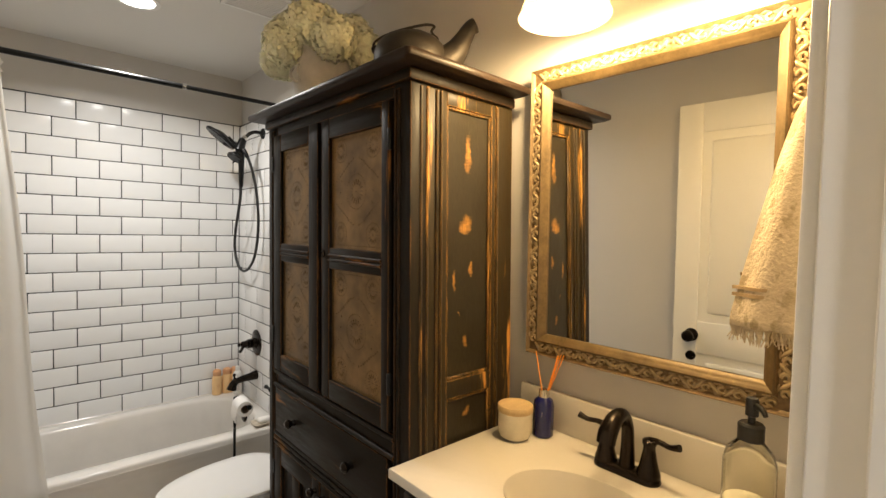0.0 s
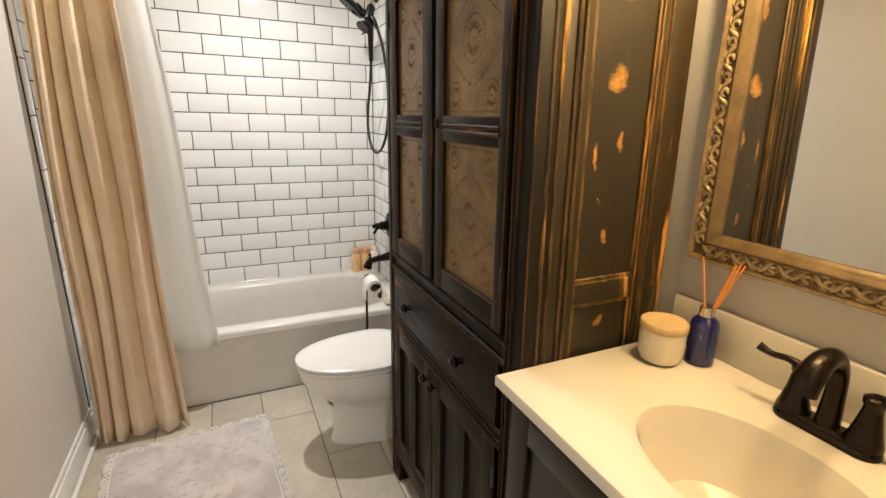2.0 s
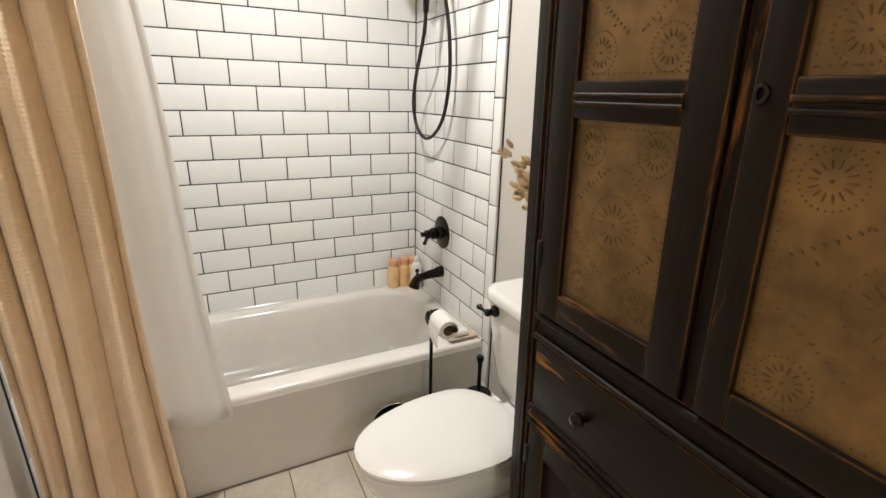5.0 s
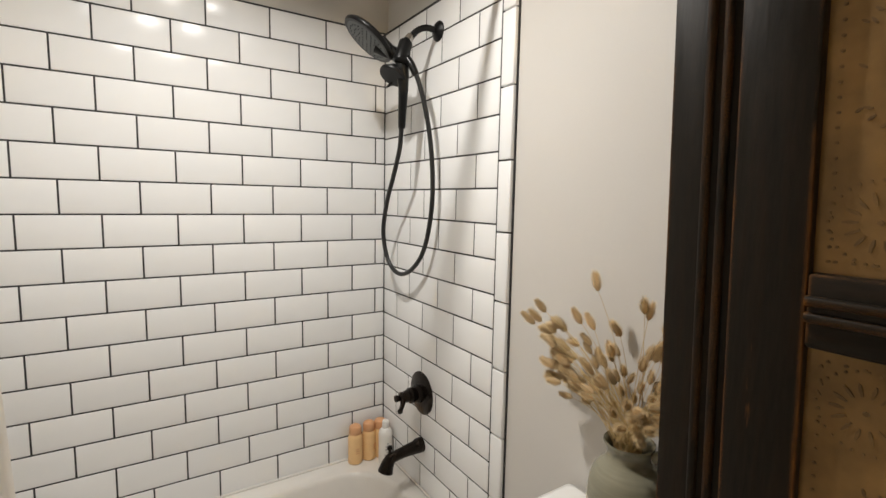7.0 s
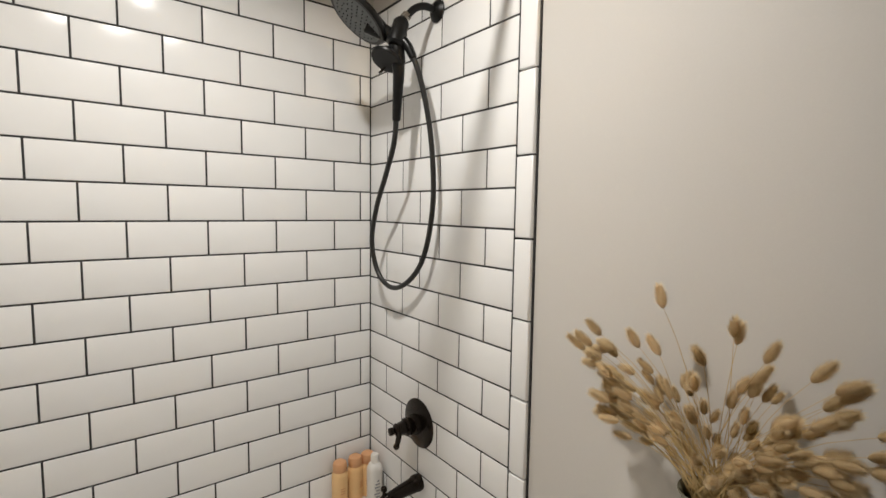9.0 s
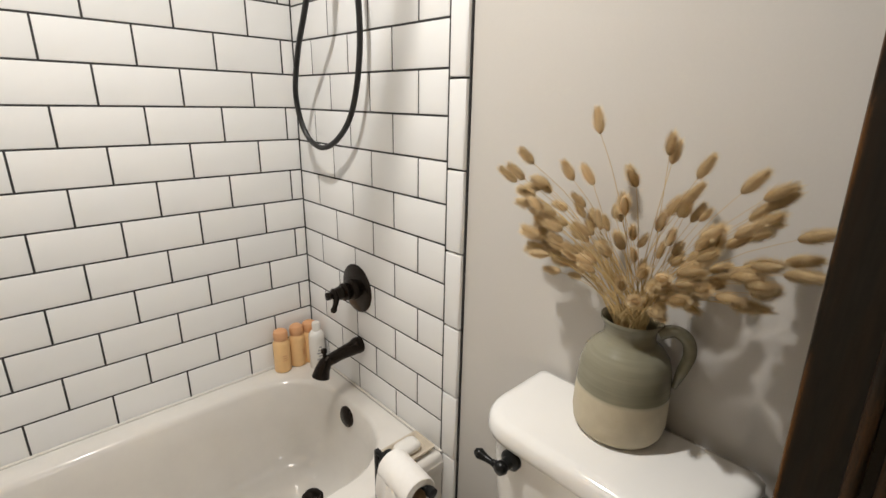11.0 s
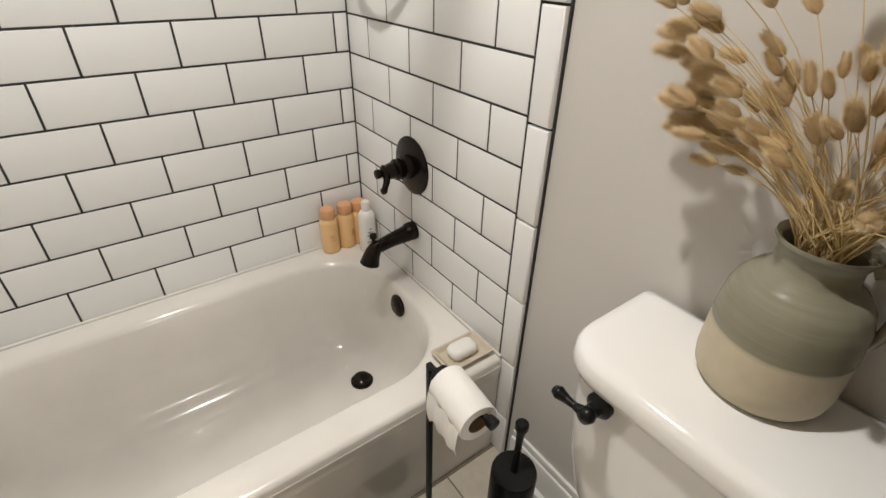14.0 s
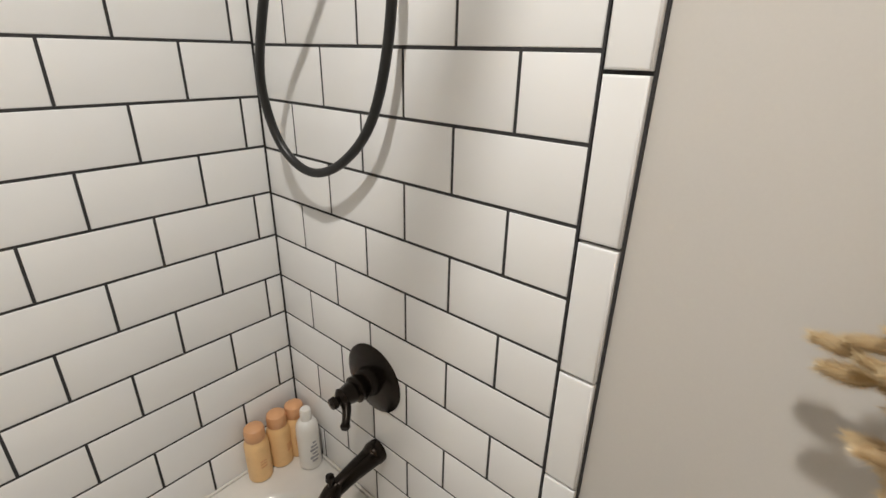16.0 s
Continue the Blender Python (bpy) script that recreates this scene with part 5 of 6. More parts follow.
def towel_point(u, v, x_off, seed):
    """A point of the cloth: u from the wall outwards, v from the ring downwards."""
    wide = 0.085 + 0.095 * min(1.0, v * 1.05) ** 0.8
    fold = math.sin(u * 6.5 + seed) * (0.009 + 0.005 * v) + 0.003 * math.sin(u * 19 + seed * 3 + 2 * v)
    return Vector((TWX + x_off * (0.3 + 0.7 * v) + fold, YD + 0.012 + u * wide, 0))


for x_off, z_end, seed in ((-0.022, 1.318, 0.4), (0.022, 1.340, 2.3)):
    loops = []
    for j in range(31):
        v = j / 30
        loops.append([towel_point(i / 50, v, x_off, seed) + Vector((0, 0, 1.735 + (z_end - 1.735) * v - 0.03 * (i / 50 - 0.3) ** 2 * (1 - v))) for i in range(51)])
    half = part("half", rings(loops, closed=False, cap=False), TOWEL, towel, smooth=80)
    md = half.modifiers.new("thickness", "SOLIDIFY")
    md.thickness = 0.007
    for z0 in (0.055, 0.068):
        part("woven_band", rings([[towel_point(i / 50, 0.97, x_off, seed) + Vector((s_ * 0.005, 0, z_end + z0 + dz)) for i in range(51)] for s_, dz in ((-1, 0), (-1, 0.006), (1, 0.006), (1, 0))], closed=False, cap=False), TOWEL_BAND, towel, "tan woven stripe", 60)
    bm = bmesh.new()
    rf = random.Random(int(seed * 10))
    for i in range(110):
        p = towel_point(i / 109, 1.0, x_off, seed) + Vector((rf.uniform(-0.003, 0.003), 0, z_end + 0.003))
        tube([p, p + Vector((rf.uniform(-0.004, 0.004), rf.uniform(-0.004, 0.004), -0.014)), p + Vector((rf.uniform(-0.007, 0.007), rf.uniform(-0.006, 0.006), -rf.uniform(0.024, 0.034)))], [0.0022, 0.0018, 0.0008], 4, smooth=1, bm=bm)
    tagged(part("fringe", bm, TOWEL, towel, "pale cotton fringe", 60), kind="stuff")

# ---- rug ----
rug = thing("bath_rug", (-1.12, -1.44, 0.0), "grey and white mottled cotton rug with scalloped lace edge", "rug")
RW, RL = 0.312, 0.44


def rug_loop(hx, hy, z, bumps=0.0, n=240):
    loop = []
    for i in range(n):
        a = 2 * math.pi * i / n
        c, s = math.cos(a), math.sin(a)
        t = min(hx / max(abs(c), 1e-6), hy / max(abs(s), 1e-6))
        k = t * (1 + bumps * abs(math.sin(a * 24)))
        x, y = k * c, k * s
        tw_ = radians(4.4)
        loop.append((-1.12 + x * math.cos(tw_) - y * math.sin(tw_), -1.44 + x * math.sin(tw_) + y * math.cos(tw_), z + 0.0012 * math.sin(a * 31)))
    return loop


part("mat", rings([rug_loop(RW - 0.022, RL - 0.022, 0.002), rug_loop(RW - 0.022, RL - 0.022, 0.011), rug_loop(RW - 0.030, RL - 0.030, 0.014), rug_loop(RW - 0.10, RL - 0.12, 0.0145), rug_loop(0.06, 0.09, 0.0145)]), RUG, rug, "grey and white mottled pile", 60)
part("lace_border", rings([rug_loop(RW - 0.03, RL - 0.03, 0.003), rug_loop(RW - 0.022, RL - 0.022, 0.0125), rug_loop(RW, RL, 0.010, 0.035), rug_loop(RW + 0.004, RL + 0.004, 0.002, 0.045)], cap=False), RUG_LACE, rug, "scalloped white lace border", 60)
bm = bmesh.new()
for i in range(150):
    for off in (0.0, 0.010):
        a = 2 * math.pi * (i + (0.5 if off else 0)) / 150
        c, s = math.cos(a), math.sin(a)
        t = min((RW - 0.014 + off) / max(abs(c), 1e-6), (RL - 0.014 + off) / max(abs(s), 1e-6))
        x, y = t * c, t * s
        tw_ = radians(4.4)
        bmesh.ops.create_cube(bm, size=1, matrix=Matrix.Translation((-1.12 + x * math.cos(tw_) - y * math.sin(tw_), -1.44 + x * math.sin(tw_) + y * math.cos(tw_), 0.0122 - off * 0.15)) @ Matrix.Diagonal((0.004, 0.006, 0.002, 1)))
tagged(part("eyelet", bm, plain("grey_eyelet_shadow", (0.20, 0.18, 0.17), 0.9, bump=0), rug, "row of small open eyelets"), kind="stuff")

# ---- by the tub and toilet ----
PEACH = plain("peach_plastic_bottle", (0.80, 0.52, 0.25), 0.35, var=0.05, scale=10, bump=0.01)
PEACH_CAP = plain("dark_peach_cap", (0.68, 0.36, 0.18), 0.4, var=0.05, scale=10, bump=0.01)
LABEL = plain("grey_label_print", (0.35, 0.35, 0.36), 0.6, var=0.1, bump=0)
first = None
for bx, by, rz in ((-0.136, -0.040, 0), (-0.073, -0.038, 25), (-0.023, -0.042, -20)):
    if first is None:
        first = thing("shampoo_bottle", (bx, by, TZ), "peach plastic shampoo bottle on the tub corner", "bottle", "shampoo bottles")
        part("bottle", lathe([(0, 0), (0.027, 0), (0.030, 0.003), (0.030, 0.108), (0.0285, 0.116), (0.025, 0.121), (0.0235, 0.126), (0, 0.126)], (bx, by, TZ + 0.001), "z", 28, cap=False), PEACH, first, smooth=40)
        part("cap", lathe([(0, 0.1255), (0.0245, 0.1255), (0.0255, 0.128), (0.0255, 0.149), (0.023, 0.158), (0.014, 0.164), (0, 0.165)], (bx, by, TZ + 0.001), "z", 28, cap=False), PEACH_CAP, first, "darker peach cap", 40)
        part("label_line", boxes(*[(bx - 0.010, bx + 0.006, by - 0.0312, by - 0.0285, TZ + 0.05 + 0.009 * k, TZ + 0.0525 + 0.009 * k) for k in range(3)]), PEACH_CAP, first)
    else:
        copy_thing(first, pose(bx, by, TZ, 0, 0, rz))
wb = thing("conditioner_bottle", (-0.027, -0.104, TZ), "white plastic bottle with grey printed label", "bottle")
WX, WY = -0.027, -0.104
part("bottle", lathe([(0, 0), (0.026, 0), (0.029, 0.003), (0.029, 0.122), (0.0275, 0.134), (0.021, 0.146), (0.012, 0.152), (0, 0.152)], (WX, WY, TZ + 0.001), "z", 28, cap=False), WHITE_PLASTIC, wb, smooth=40)
part("cap", lathe([(0, 0.151), (0.0145, 0.151), (0.0145, 0.178), (0.012, 0.184), (0, 0.185)], (WX, WY, TZ), "z", 24, cap=False), WHITE_PLASTIC, wb, smooth=40)
for k, wd in enumerate((0.012, 0.018, 0.010, 0.016, 0.013, 0.007)):
    part("label_line", boxes((WX - wd * 0.9, WX + wd * 0.4, WY - 0.0302, WY - 0.0265, TZ + 0.030 + 0.012 * k, TZ + 0.0345 + 0.012 * k)), LABEL, wb)

dish = thing("soap_dish", (-0.073, -0.692, TZ), "tan stone soap dish on the tub corner", "soap dish")
part("tray", rings([rounded(-0.073, -0.692, hx, hy, r, TZ + z, 4) for hx, hy, r, z in ((0.058, 0.036, 0.008, 0.001), (0.070, 0.045, 0.009, 0.016), (0.070, 0.045, 0.009, 0.019), (0.064, 0.039, 0.008, 0.019), (0.054, 0.031, 0.008, 0.009))]), DISH, dish, smooth=35)
soap = solid("soap_bar", rings([rounded(-0.074, -0.692, hx, hy, r, TZ + 0.0095 + z, 5) for hx, hy, r, z in ((0.026, 0.014, 0.010, 0.0), (0.038, 0.024, 0.018, 0.007), (0.040, 0.026, 0.019, 0.017), (0.036, 0.023, 0.017, 0.026), (0.026, 0.015, 0.012, 0.030), (0.012, 0.006, 0.005, 0.031))]), SOAP, "white oval soap bar lying in the dish", "soap", smooth=70)

tp = thing("paper_holder", (-0.294, -0.865, 0), "freestanding black metal toilet paper holder", "paper holder")
part("base", lathe([(0, 0), (0.075, 0), (0.075, 0.006), (0.072, 0.009), (0, 0.009)], (-0.294, -0.865, 0.0005), "z", 36, cap=False), BLACK, tp, smooth=40)
part("pole", boxes((-0.2995, -0.2885, -0.8705, -0.8595, 0.009, 0.622), bevel=0.0015), BLACK, tp, smooth=40)
part("arm", tube([(-0.294, -0.866, 0.617), (-0.291, -0.89, 0.616), (-0.285, -0.95, 0.613), (-0.277, -1.018, 0.610)], 0.006, 10), BLACK, tp, smooth=40)
part("arm_tip", lathe([(0, 0.012), (0.009, 0.012), (0.011, 0.006), (0.011, -0.004), (0, -0.005)], axis="y", seg=16, cap=False, m=pose(-0.277, -1.02, 0.610)), BLACK, tp, smooth=40)
part("stop_disc", lathe([(0.006, 0.003), (0.020, 0.003), (0.020, -0.003), (0.006, -0.003)], axis="y", seg=20, m=pose(-0.2905, -0.893, 0.616)), BLACK, tp, smooth=40)
roll = thing("paper_roll", (-0.285, -0.95, 0.596), "white toilet paper roll with a torn hanging end", "paper roll")
rm = pose(-0.2850, -0.949, 0.598, 0, 0, -5.5)
part("roll", lathe([(0.020, -0.052), (0.0355, -0.052), (0.037, -0.050), (0.037, 0.050), (0.0355, 0.052), (0.020, 0.052), (0.020, -0.052)], axis="y", seg=40, cap=False, m=rm), PAPER, roll, smooth=50)
part("core", lathe([(0.0202, -0.0515), (0.0205, 0.0515), (0.0190, 0.0515), (0.0190, -0.0515), (0.0202, -0.0515)], axis="y", seg=28, cap=False, m=rm), plain("brown_card_core", (0.30, 0.21, 0.13), 0.9, bump=0.1), roll, "brown card core", 50)
rt = random.Random(7)
tail = []
for j in range(9):
    v = j / 8
    tail.append([rm @ Vector((-0.0377 - 0.004 * math.sin(v * 3) + 0.002 * math.sin(k * 1.3), -0.049 + 0.098 * k / 14, 0.0 - v * (0.075 if j < 8 else 0.075 + rt.uniform(-0.022, 0.006)))) for k in range(15)])
part("loose_end", rings(tail, closed=False, cap=False), PAPER, roll, "torn loose end", 60)

brush = thing("toilet_brush", (-0.128, -0.962, 0), "matte black toilet brush in a round canister", "toilet brush")
part("canister", lathe([(0, 0), (0.050, 0), (0.052, 0.003), (0.052, 0.262), (0.050, 0.268), (0, 0.270)], (-0.128, -0.962, 0.0005), "z", 36, cap=False), BLACK, brush, smooth=40)
part("handle", lathe([(0, 0.268), (0.009, 0.268), (0.0075, 0.36), (0.009, 0.405), (0.0145, 0.418), (0.0145, 0.432), (0.011, 0.436), (0, 0.437)], (-0.128, -0.962, 0), "z", 20, cap=False), BLACK, brush, smooth=40)

bin_ = thing("waste_bin", (-0.455, -0.945, 0), "small black round waste bin with a pale rim", "waste bin")
part("bucket", lathe([(0, 0), (0.075, 0), (0.078, 0.004), (0.098, 0.235), (0.096, 0.235), (0.074, 0.012), (0, 0.01)], (-0.455, -0.945, 0.0005), "z", 36, cap=False), BLACK, bin_, smooth=40)
part("rim", tube([(-0.455 + 0.098 * math.cos(a), -0.945 + 0.098 * math.sin(a), 0.236) for a in [k * math.pi / 16 for k in range(33)]], 0.003, 8, smooth=1), STEEL, bin_, "pale metal rim", 60)

# ---- vase with dried grass ----
GLAZE, nt, p = nodes_of("two_tone_stoneware")
co = nt.nodes.new("ShaderNodeTexCoord")
sep = nt.nodes.new("ShaderNodeSeparateXYZ")
nt.links.new(co.outputs["Object"], sep.inputs[0])
wob = nt.nodes.new("ShaderNodeMath")
wob.operation = "MULTIPLY_ADD"
wob.inputs[1].default_value = 0.010
nt.links.new(noise_of(nt, 9, 3), wob.inputs[0])
nt.links.new(sep.outputs["Z"], wob.inputs[2])
split = ramp(nt, wob.outputs[0], [(0.089, (0, 0, 0)), (0.092, (1, 1, 1))])
speck = noise_of(nt, 55, 3)
green = mix(nt, ramp(nt, noise_of(nt, 20, 4, (0.4, 0.4, 6)), [(0.35, (0, 0, 0)), (0.7, (1, 1, 1))]), (0.222, 0.21, 0.15), (0.258, 0.245, 0.178))
cream = mix(nt, speck, (0.47, 0.41, 0.29), (0.56, 0.50, 0.37))
nt.links.new(mix(nt, split, cream, green), p.inputs["Base Color"])
nt.links.new(mix(nt, split, (0.6, 0.6, 0.6), (0.22, 0.22, 0.22)), p.inputs["Roughness"])
bump_into(nt, p, noise_of(nt, 40, 3, (0.3, 0.3, 5)), 0.25, 0.002)
LIDZ = 0.7882
VX_, VY_ = -0.051, -1.258
vase = thing("vase", (VX_, VY_, LIDZ), "sage green and cream stoneware jug with a loop handle", "vase")
part("body", lathe([(r * 0.985, h * 1.0) for r, h in ((0, 0), (0.0586, 0), (0.0699, 0.004), (0.0765, 0.015), (0.0790, 0.032), (0.0785, 0.070), (0.0770, 0.105), (0.0745, 0.128), (0.0690, 0.146), (0.0580, 0.161), (0.0473, 0.170), (0.0425, 0.178), (0.0420, 0.193), (0.0475, 0.205), (0.0505, 0.209), (0.0500, 0.213), (0.0435, 0.209), (0.0387, 0.185), (0.0529, 0.158), (0, 0.13))], (VX_, VY_, LIDZ), "z", 48, cap=False), GLAZE, vase, smooth=50)
for ang in (-68,):
    d = Vector((math.cos(radians(ang)), math.sin(radians(ang)), 0))
    b = Vector((VX_, VY_, LIDZ))
    part("handle", tube([b + d * 0.045 + Vector((0, 0, 0.192)), b + d * 0.066 + Vector((0, 0, 0.201)), b + d * 0.086 + Vector((0, 0, 0.190)), b + d * 0.093 + Vector((0, 0, 0.165)), b + d * 0.087 + Vector((0, 0, 0.135)), b + d * 0.079 + Vector((0, 0, 0.100))], [0.011, 0.010, 0.0105, 0.010, 0.009, 0.004], 12), GLAZE, vase, smooth=60)

FLUFF, nt, p = nodes_of("bunny_tail_fluff")
oi = nt.nodes.new("ShaderNodeObjectInfo")
tan = mix(nt, ramp(nt, noise_of(nt, 90, 3), [(0.3, (0, 0, 0)), (0.7, (1, 1, 1))]), (0.66, 0.525, 0.315), (0.84, 0.71, 0.48))
tan = mix(nt, oi.outputs["Random"], tan, mix(nt, oi.outputs["Random"], (0.50, 0.375, 0.19), (0.90, 0.77, 0.55)))
nt.links.new(tan, p.inputs["Base Color"])
p.inputs["Roughness"].default_value, p.inputs["Specular IOR Level"].default_value = 1.0, 0.05
_t = nt.nodes.new("ShaderNodeBsdfTranslucent")
nt.links.new(tan, _t.inputs["Color"])
_m = add(nt, "ShaderNodeMixShader", Fac=0.45)
nt.links.new(p.outputs[0], _m.inputs[1])
nt.links.new(_t.outputs[0], _m.inputs[2])
nt.links.new(_m.outputs[0], nt.nodes["Material Output"].inputs["Surface"])


def tail_mesh(seed):
    """One seed head: an egg of fluff, its skin drawn out into many soft hairs."""
    r = random.Random(seed)
    L, W = 0.034, 0.0060
    prof = [(0.0, 0), (0.45, 0.06), (0.85, 0.22), (1.0, 0.42), (0.9, 0.65), (0.6, 0.86), (0.25, 0.97), (0.0, 1.0)]
    loops = [[(W * k * math.cos(2 * math.pi * i / 10), W * k * math.sin(2 * math.pi * i / 10), L * h) for i in range(10)] for k, h in prof[1:-1]]
    bm = rings(loops)
    for i in range(1300):
        h = r.uniform(0.01, 0.99)
        k = np.interp(h, [q[1] for q in prof], [q[0] for q in prof]) * W * 0.97
        a = r.uniform(0, 2 * math.pi)
        o = Vector((k * math.cos(a), k * math.sin(a), h * L))
        n = Vector((math.cos(a), math.sin(a), 1.0 + 1.3 * h + r.uniform(-0.7, 0.7)))
        n.normalize()
        t = Vector((-math.sin(a), math.cos(a), 0)) * r.uniform(0.00016, 0.0003)
        e = o + n * r.uniform(0.005, 0.0140)
        bm.faces.new((bm.verts.new(o - t), bm.verts.new(o + t), bm.verts.new(e)))
    me = bpy.data.meshes.new("seed_head")
    bm.to_mesh(me)
    bm.free()
    me.materials.append(FLUFF)
    me.polygons.foreach_set("use_smooth", [True] * len(me.polygons))
    return me


TAILS = [tail_mesh(s) for s in range(5)]
bunch = thing("dried_grass", (VX_, VY_, LIDZ + 0.131), "bunch of dried tan bunny tail grass in the vase", "dried grass")
rg = random.Random(12)
neck = Vector((VX_, VY_, LIDZ + 0.206))


def grass(tip, size, bend=0.0):
    """A thin stem from inside the vase to the tip, and the seed head on it."""
    root = Vector((VX_ + rg.uniform(-0.02, 0.02), VY_ + rg.uniform(-0.02, 0.02), LIDZ + 0.132))
    tip = tip - Vector((0, 0, 0.017))
    through_neck = neck + Vector((tip - neck)) * 0.04 + Vector((rg.uniform(-0.024, 0.024), rg.uniform(-0.024, 0.024), 0))
    mid = through_neck.lerp(tip, 0.55) + Vector((0, 0, 0.03 * (tip - neck).length / 0.3))
    part("stem", tube([root, through_neck, mid, tip], [0.0009, 0.0008, 0.0006, 0.0004], 4, smooth=3), STEM, bunch)
    way = ((tip - mid).normalized() + Vector((rg.uniform(-0.25, 0.25), rg.uniform(-0.25, 0.25), rg.uniform(-0.35, 0.1) - 0.5 * abs(bend))) + Vector((0, bend, 0))).normalized()
    ob = new("seed_head", rg.choice(TAILS))
    ob.parent = bunch
    ob.matrix_local = Matrix.Translation(tip - way * 0.004 - Vector(bunch.location)) @ way.to_track_quat("Z", "Y").to_matrix().to_4x4() @ Matrix.Rotation(rg.uniform(0, 6), 4, "Z") @ Matrix.Diagonal((size * rg.uniform(0.85, 1.15), size, size, 1))


# the tall ones that stand clear
for tx, ty, tz in ((-0.14, -1.066, 1.227), (-0.12, -1.067, 1.23), (-0.14, -1.098, 1.261), (-0.05, -1.161, 1.31), (-0.06, -1.164, 1.228), (-0.09, -1.25, 1.24), (-0.06, -1.279, 1.287), (-0.05, -1.281, 1.274), (-0.07, -1.327, 1.26), (-0.06, -1.314, 1.222), (-0.1, -1.243, 1.199), (-0.05, -1.287, 1.198), (-0.06, -1.308, 1.2), (-0.05, -1.12, 1.229)):
    grass(Vector((tx, ty, tz)), rg.uniform(0.95, 1.15))
# the sheaf leaning to the tub
for k in range(34):
    t = rg.uniform(0, 1)
    grass(Vector((rg.uniform(-0.115, -0.03), -1.068 - 0.06 * t + rg.uniform(-0.04, 0.025), 1.195 - 0.13 * t + rg.uniform(-0.02, 0.025))), rg.uniform(0.85, 1.15), rg.uniform(-0.1, 0.6))
for tx, ty, tz in ((-0.035, -1.032, 1.185), (-0.05, -1.045, 1.172), (-0.045, -1.055, 1.205), (-0.06, -1.08, 1.115)):
    grass(Vector((tx, ty, tz)), 1.15, 0.8)
# the middle
for k in range(30):
    grass(Vector((rg.uniform(-0.12, -0.035), rg.uniform(-1.34, -1.14), rg.uniform(1.05, 1.20))), rg.uniform(0.65, 0.95))
for k in range(20):
    t = rg.uniform(-1, 1)
    grass(Vector((rg.uniform(-0.13, -0.03), VY_ + 0.105 * t + rg.uniform(-0.02, 0.02), rg.uniform(1.07, 1.15) + 0.02 * abs(t))), rg.uniform(0.65, 0.95), rg.uniform(-0.1, 0.3))
# the sheaf leaning to the cabinet
for k in range(46):
    t = rg.uniform(0, 1)
    grass(Vector((rg.uniform(-0.13, -0.035), -1.30 - 0.115 * t + rg.uniform(-0.02, 0.02), 1.08 + 0.10 * t + rg.uniform(-0.035, 0.045))), rg.uniform(0.8, 1.1), rg.uniform(-0.25, 0.1))
for tx, ty, tz in ((-0.06, -1.381, 1.246), (-0.08, -1.412, 1.244), (-0.07, -1.414, 1.231), (-0.08, -1.456, 1.201), (-0.09, -1.454, 1.158), (-0.06, -1.446, 1.164), (-0.1, -1.425, 1.126), (-0.06, -1.448, 1.147), (-0.08, -1.401, 1.098), (-0.09, -1.411, 1.101)):
    grass(Vector((tx, ty, tz)), 1.1, rg.uniform(-0.2, 0.5) if tz < 1.13 else 0)

# ---- tiles ----
TILE_MESH = {}


def tile_mesh(w, h, d, b, material):
    """A tile with its back on z = 0, its face at z = d and softened edges."""
    key = (round(w, 4), round(h, 4), d, material.name)
    if key not in TILE_MESH:
        bm = rings([[(sx * (w / 2 - i), sy * (h / 2 - i), z) for sx, sy in ((1, 1), (-1, 1), (-1, -1), (1, -1))] for i, z in ((0, 0), (0, d - b), (b * 0.4, d - b * 0.3), (b * 1.3, d))])
        me = bpy.data.meshes.new("tile")
        bm.to_mesh(me)
        bm.free()
        me.materials.append(material)
        me.polygons.foreach_set("use_smooth", [True] * len(me.polygons))
        me.set_sharp_from_angle(angle=radians(50))
        TILE_MESH[key] = me
    return TILE_MESH[key]


def lay(name, parent, u0, u1, v0, v1, place, joint, d=0.007, b=0.0012, material=TILE):
    w, h = u1 - u0 - joint, v1 - v0 - joint
    if w < 0.006 or h < 0.006:
        return
    ob = new(name, tile_mesh(w, h, d, b, material))
    ob.parent = parent
    ob.matrix_local = place((u0 + u1) / 2, (v0 + v1) / 2)
    return ob


P, R, Z0, ROWS = 0.2062, 0.1046, 0.365, 17
TOP = Z0 + ROWS * R
JOINT = 0.0052
rng = random.Random(4)


def wobble():
    return pose(0, 0, 0, rng.uniform(-0.12, 0.12), rng.uniform(-0.12, 0.12), 0)


def on_north(u, v):
    return pose(u, 0.007, v, 90, 0, 0) @ wobble()


def on_east(u, v):
    return pose(XE + 0.007, u, v, 90, 0, -90) @ wobble()


def on_east_trim(u, v):
    return pose(XE + 0.0150, u, v, 90, 0, -90)


def on_west(u, v):
    return pose(XL + 0.001, u, v, 90, 0, 90) @ wobble()


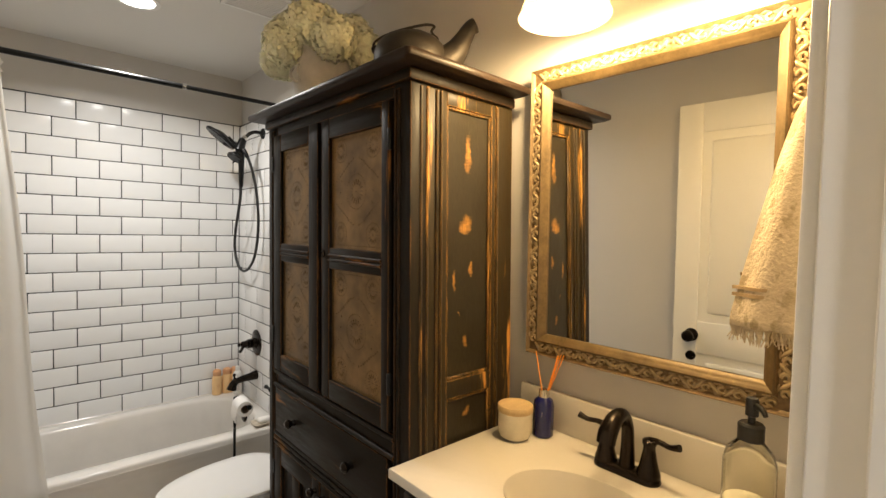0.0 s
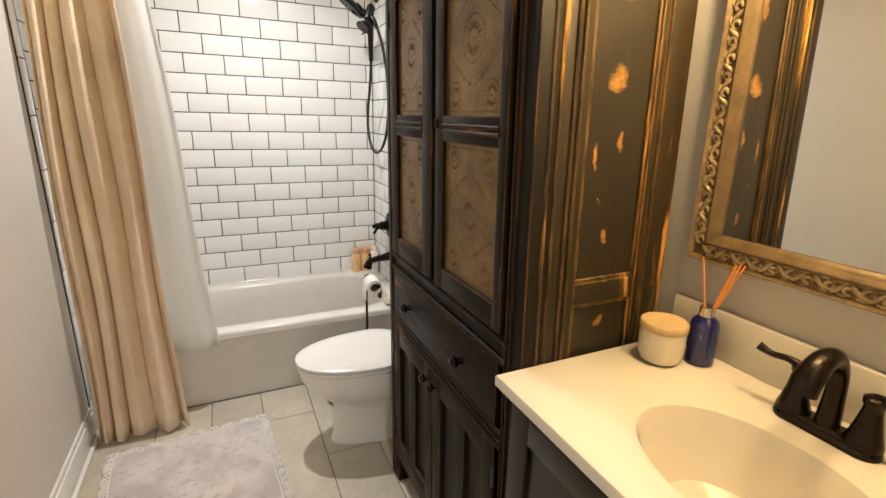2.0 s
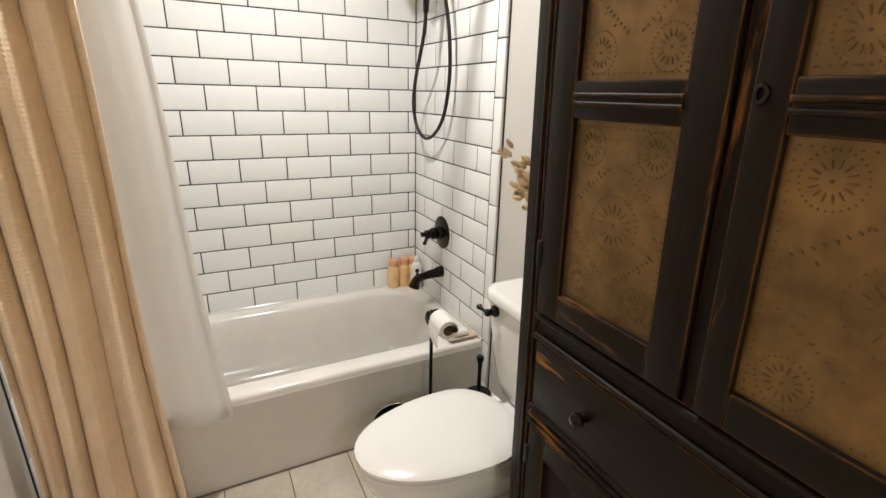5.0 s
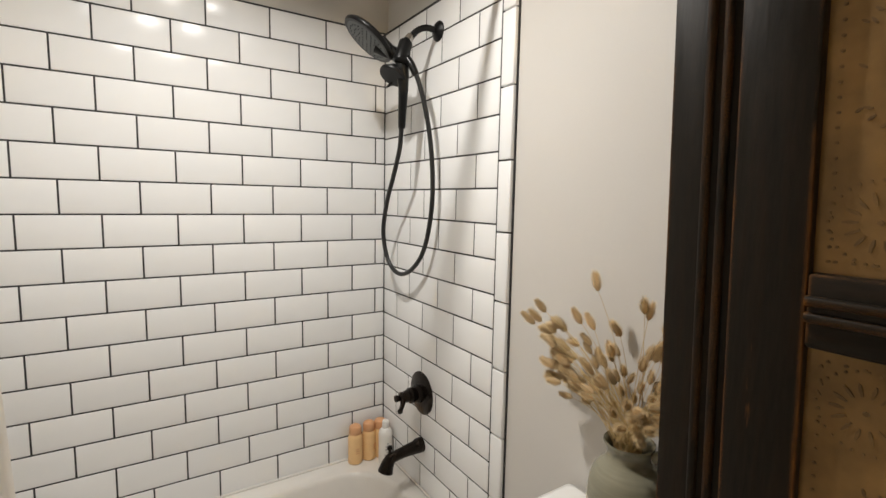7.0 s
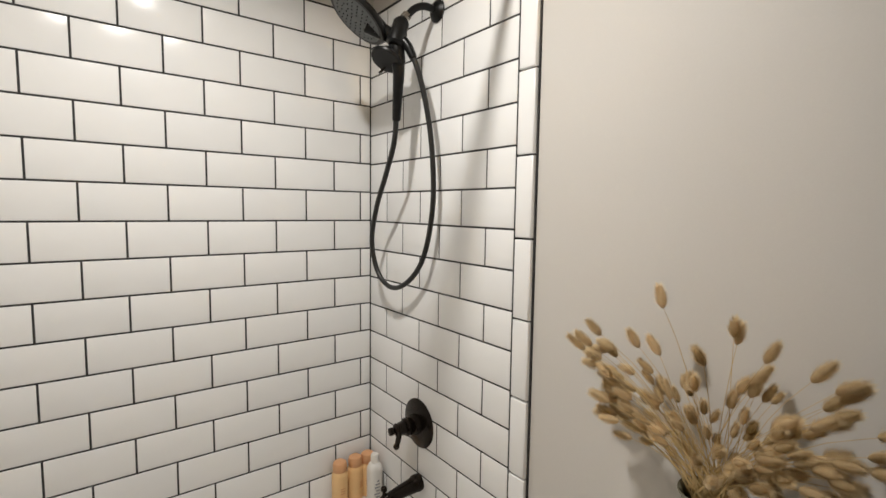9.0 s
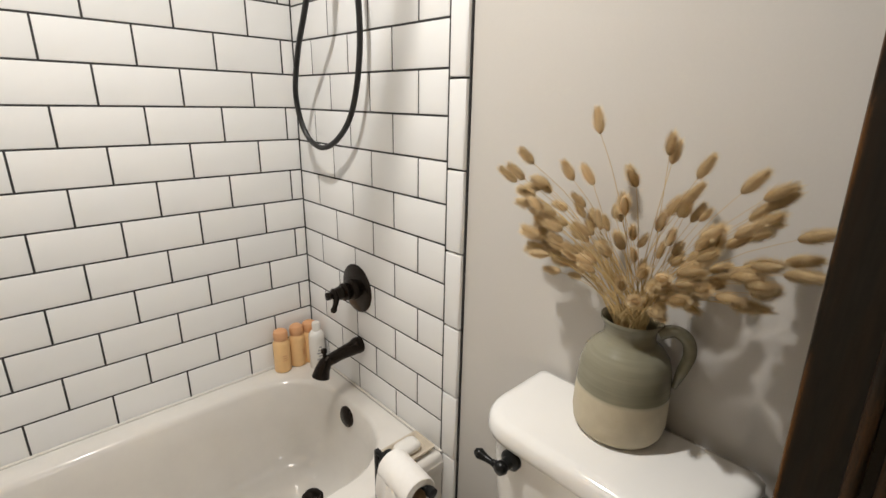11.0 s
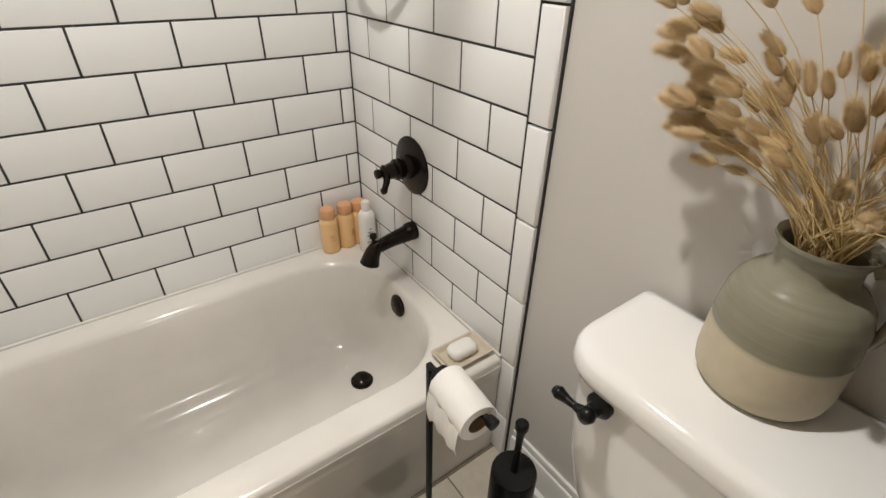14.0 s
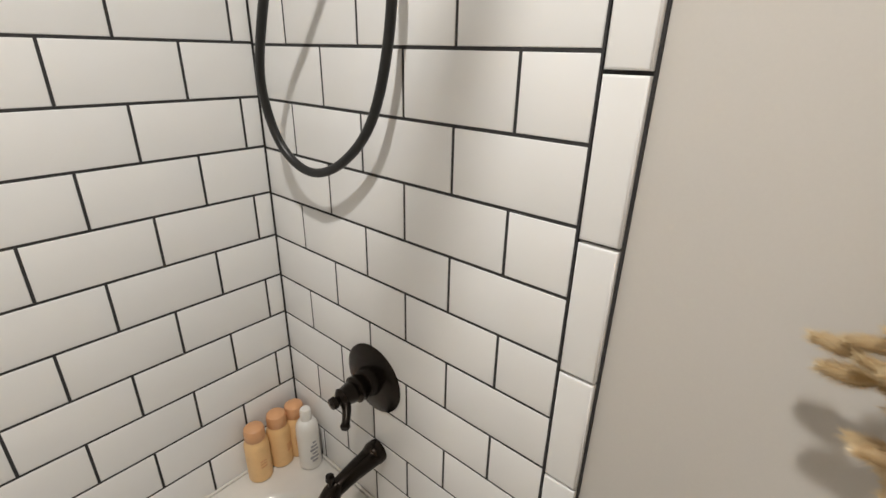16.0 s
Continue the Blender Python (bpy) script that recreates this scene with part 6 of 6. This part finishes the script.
part("grout", boxes((XL + 0.0025, XE + 0.0035, 0.0015, YN, Z0 - 0.05, TOP + 0.004)), GROUT, wall_north, "charcoal grout")
part("grout", boxes((XE + 0.0015, XW, -0.742, 0.0015, Z0 - 0.05, TOP + 0.004), (XE + 0.010, XW, -0.8005, -0.742, 0.0, TOP + 0.003)), GROUT, wall_east, "charcoal grout")
part("grout", boxes((XL, XL + 0.0055, -0.756, 0.0015, Z0 - 0.05, TOP + 0.004), (XL, XL + 0.0045, -0.8165, -0.756, 0.0, TOP + 0.003)), GROUT, wall_west, "charcoal grout")
for row in range(ROWS):
    v0, v1 = Z0 + row * R, Z0 + (row + 1) * R
    edge = -0.03 - (0 if row % 2 == 0 else P / 2)
    cuts = [XE] + [edge - k * P for k in range(9) if edge - k * P > XL + 0.02] + [XL + 0.008]
    for a, b in zip(cuts, cuts[1:]):
        lay("tile", wall_north, b, a, v0, v1, on_north, JOINT)
    edge = -0.119 if row % 2 == 0 else -0.0165
    cuts = [0.0] + [edge - k * P for k in range(5) if -0.73 < edge - k * P < -0.02] + [-0.7415]
    for a, b in zip(cuts, cuts[1:]):
        lay("tile", wall_east, b, a, v0 - 0.003, v1 - 0.003, on_east, JOINT)
        lay("tile", wall_west, b, a, v0, v1, on_west, JOINT)
joints = [0.0] + [1.182 + k * 0.2045 for k in range(-5, 5) if 1.182 + k * 0.2045 < TOP - 0.02] + [TOP]
for v0, v1 in zip(joints, joints[1:]):
    lay("tile", wall_east, -0.7995, -0.7415, v0, v1, on_east_trim, 0.005, 0.0160, 0.003)
    lay("tile", wall_west, -0.8155, -0.7555, v0, v1, on_west, 0.004, 0.0085, 0.003)


def on_floor(u, v):
    return pose(u, v, -0.0075)


for col in range(-3, 9):
    u1 = -0.387 - (col - 1) * 0.229
    u0 = u1 - 0.229
    if u1 < XL or u0 > XM:
        continue
    first = -1.02 if col % 2 == 0 else -1.36
    ends = sorted({-0.76, -4.8} | {first - k * 0.613 for k in range(-1, 7) if -4.79 < first - k * 0.613 < -0.77}, reverse=True)
    for a, b in zip(ends, ends[1:]):
        lay("floor_tile", floor, max(u0, XL), min(u1, XM), b, a, on_floor, 0.004, 0.0075, 0.001, FLOOR_TILE)
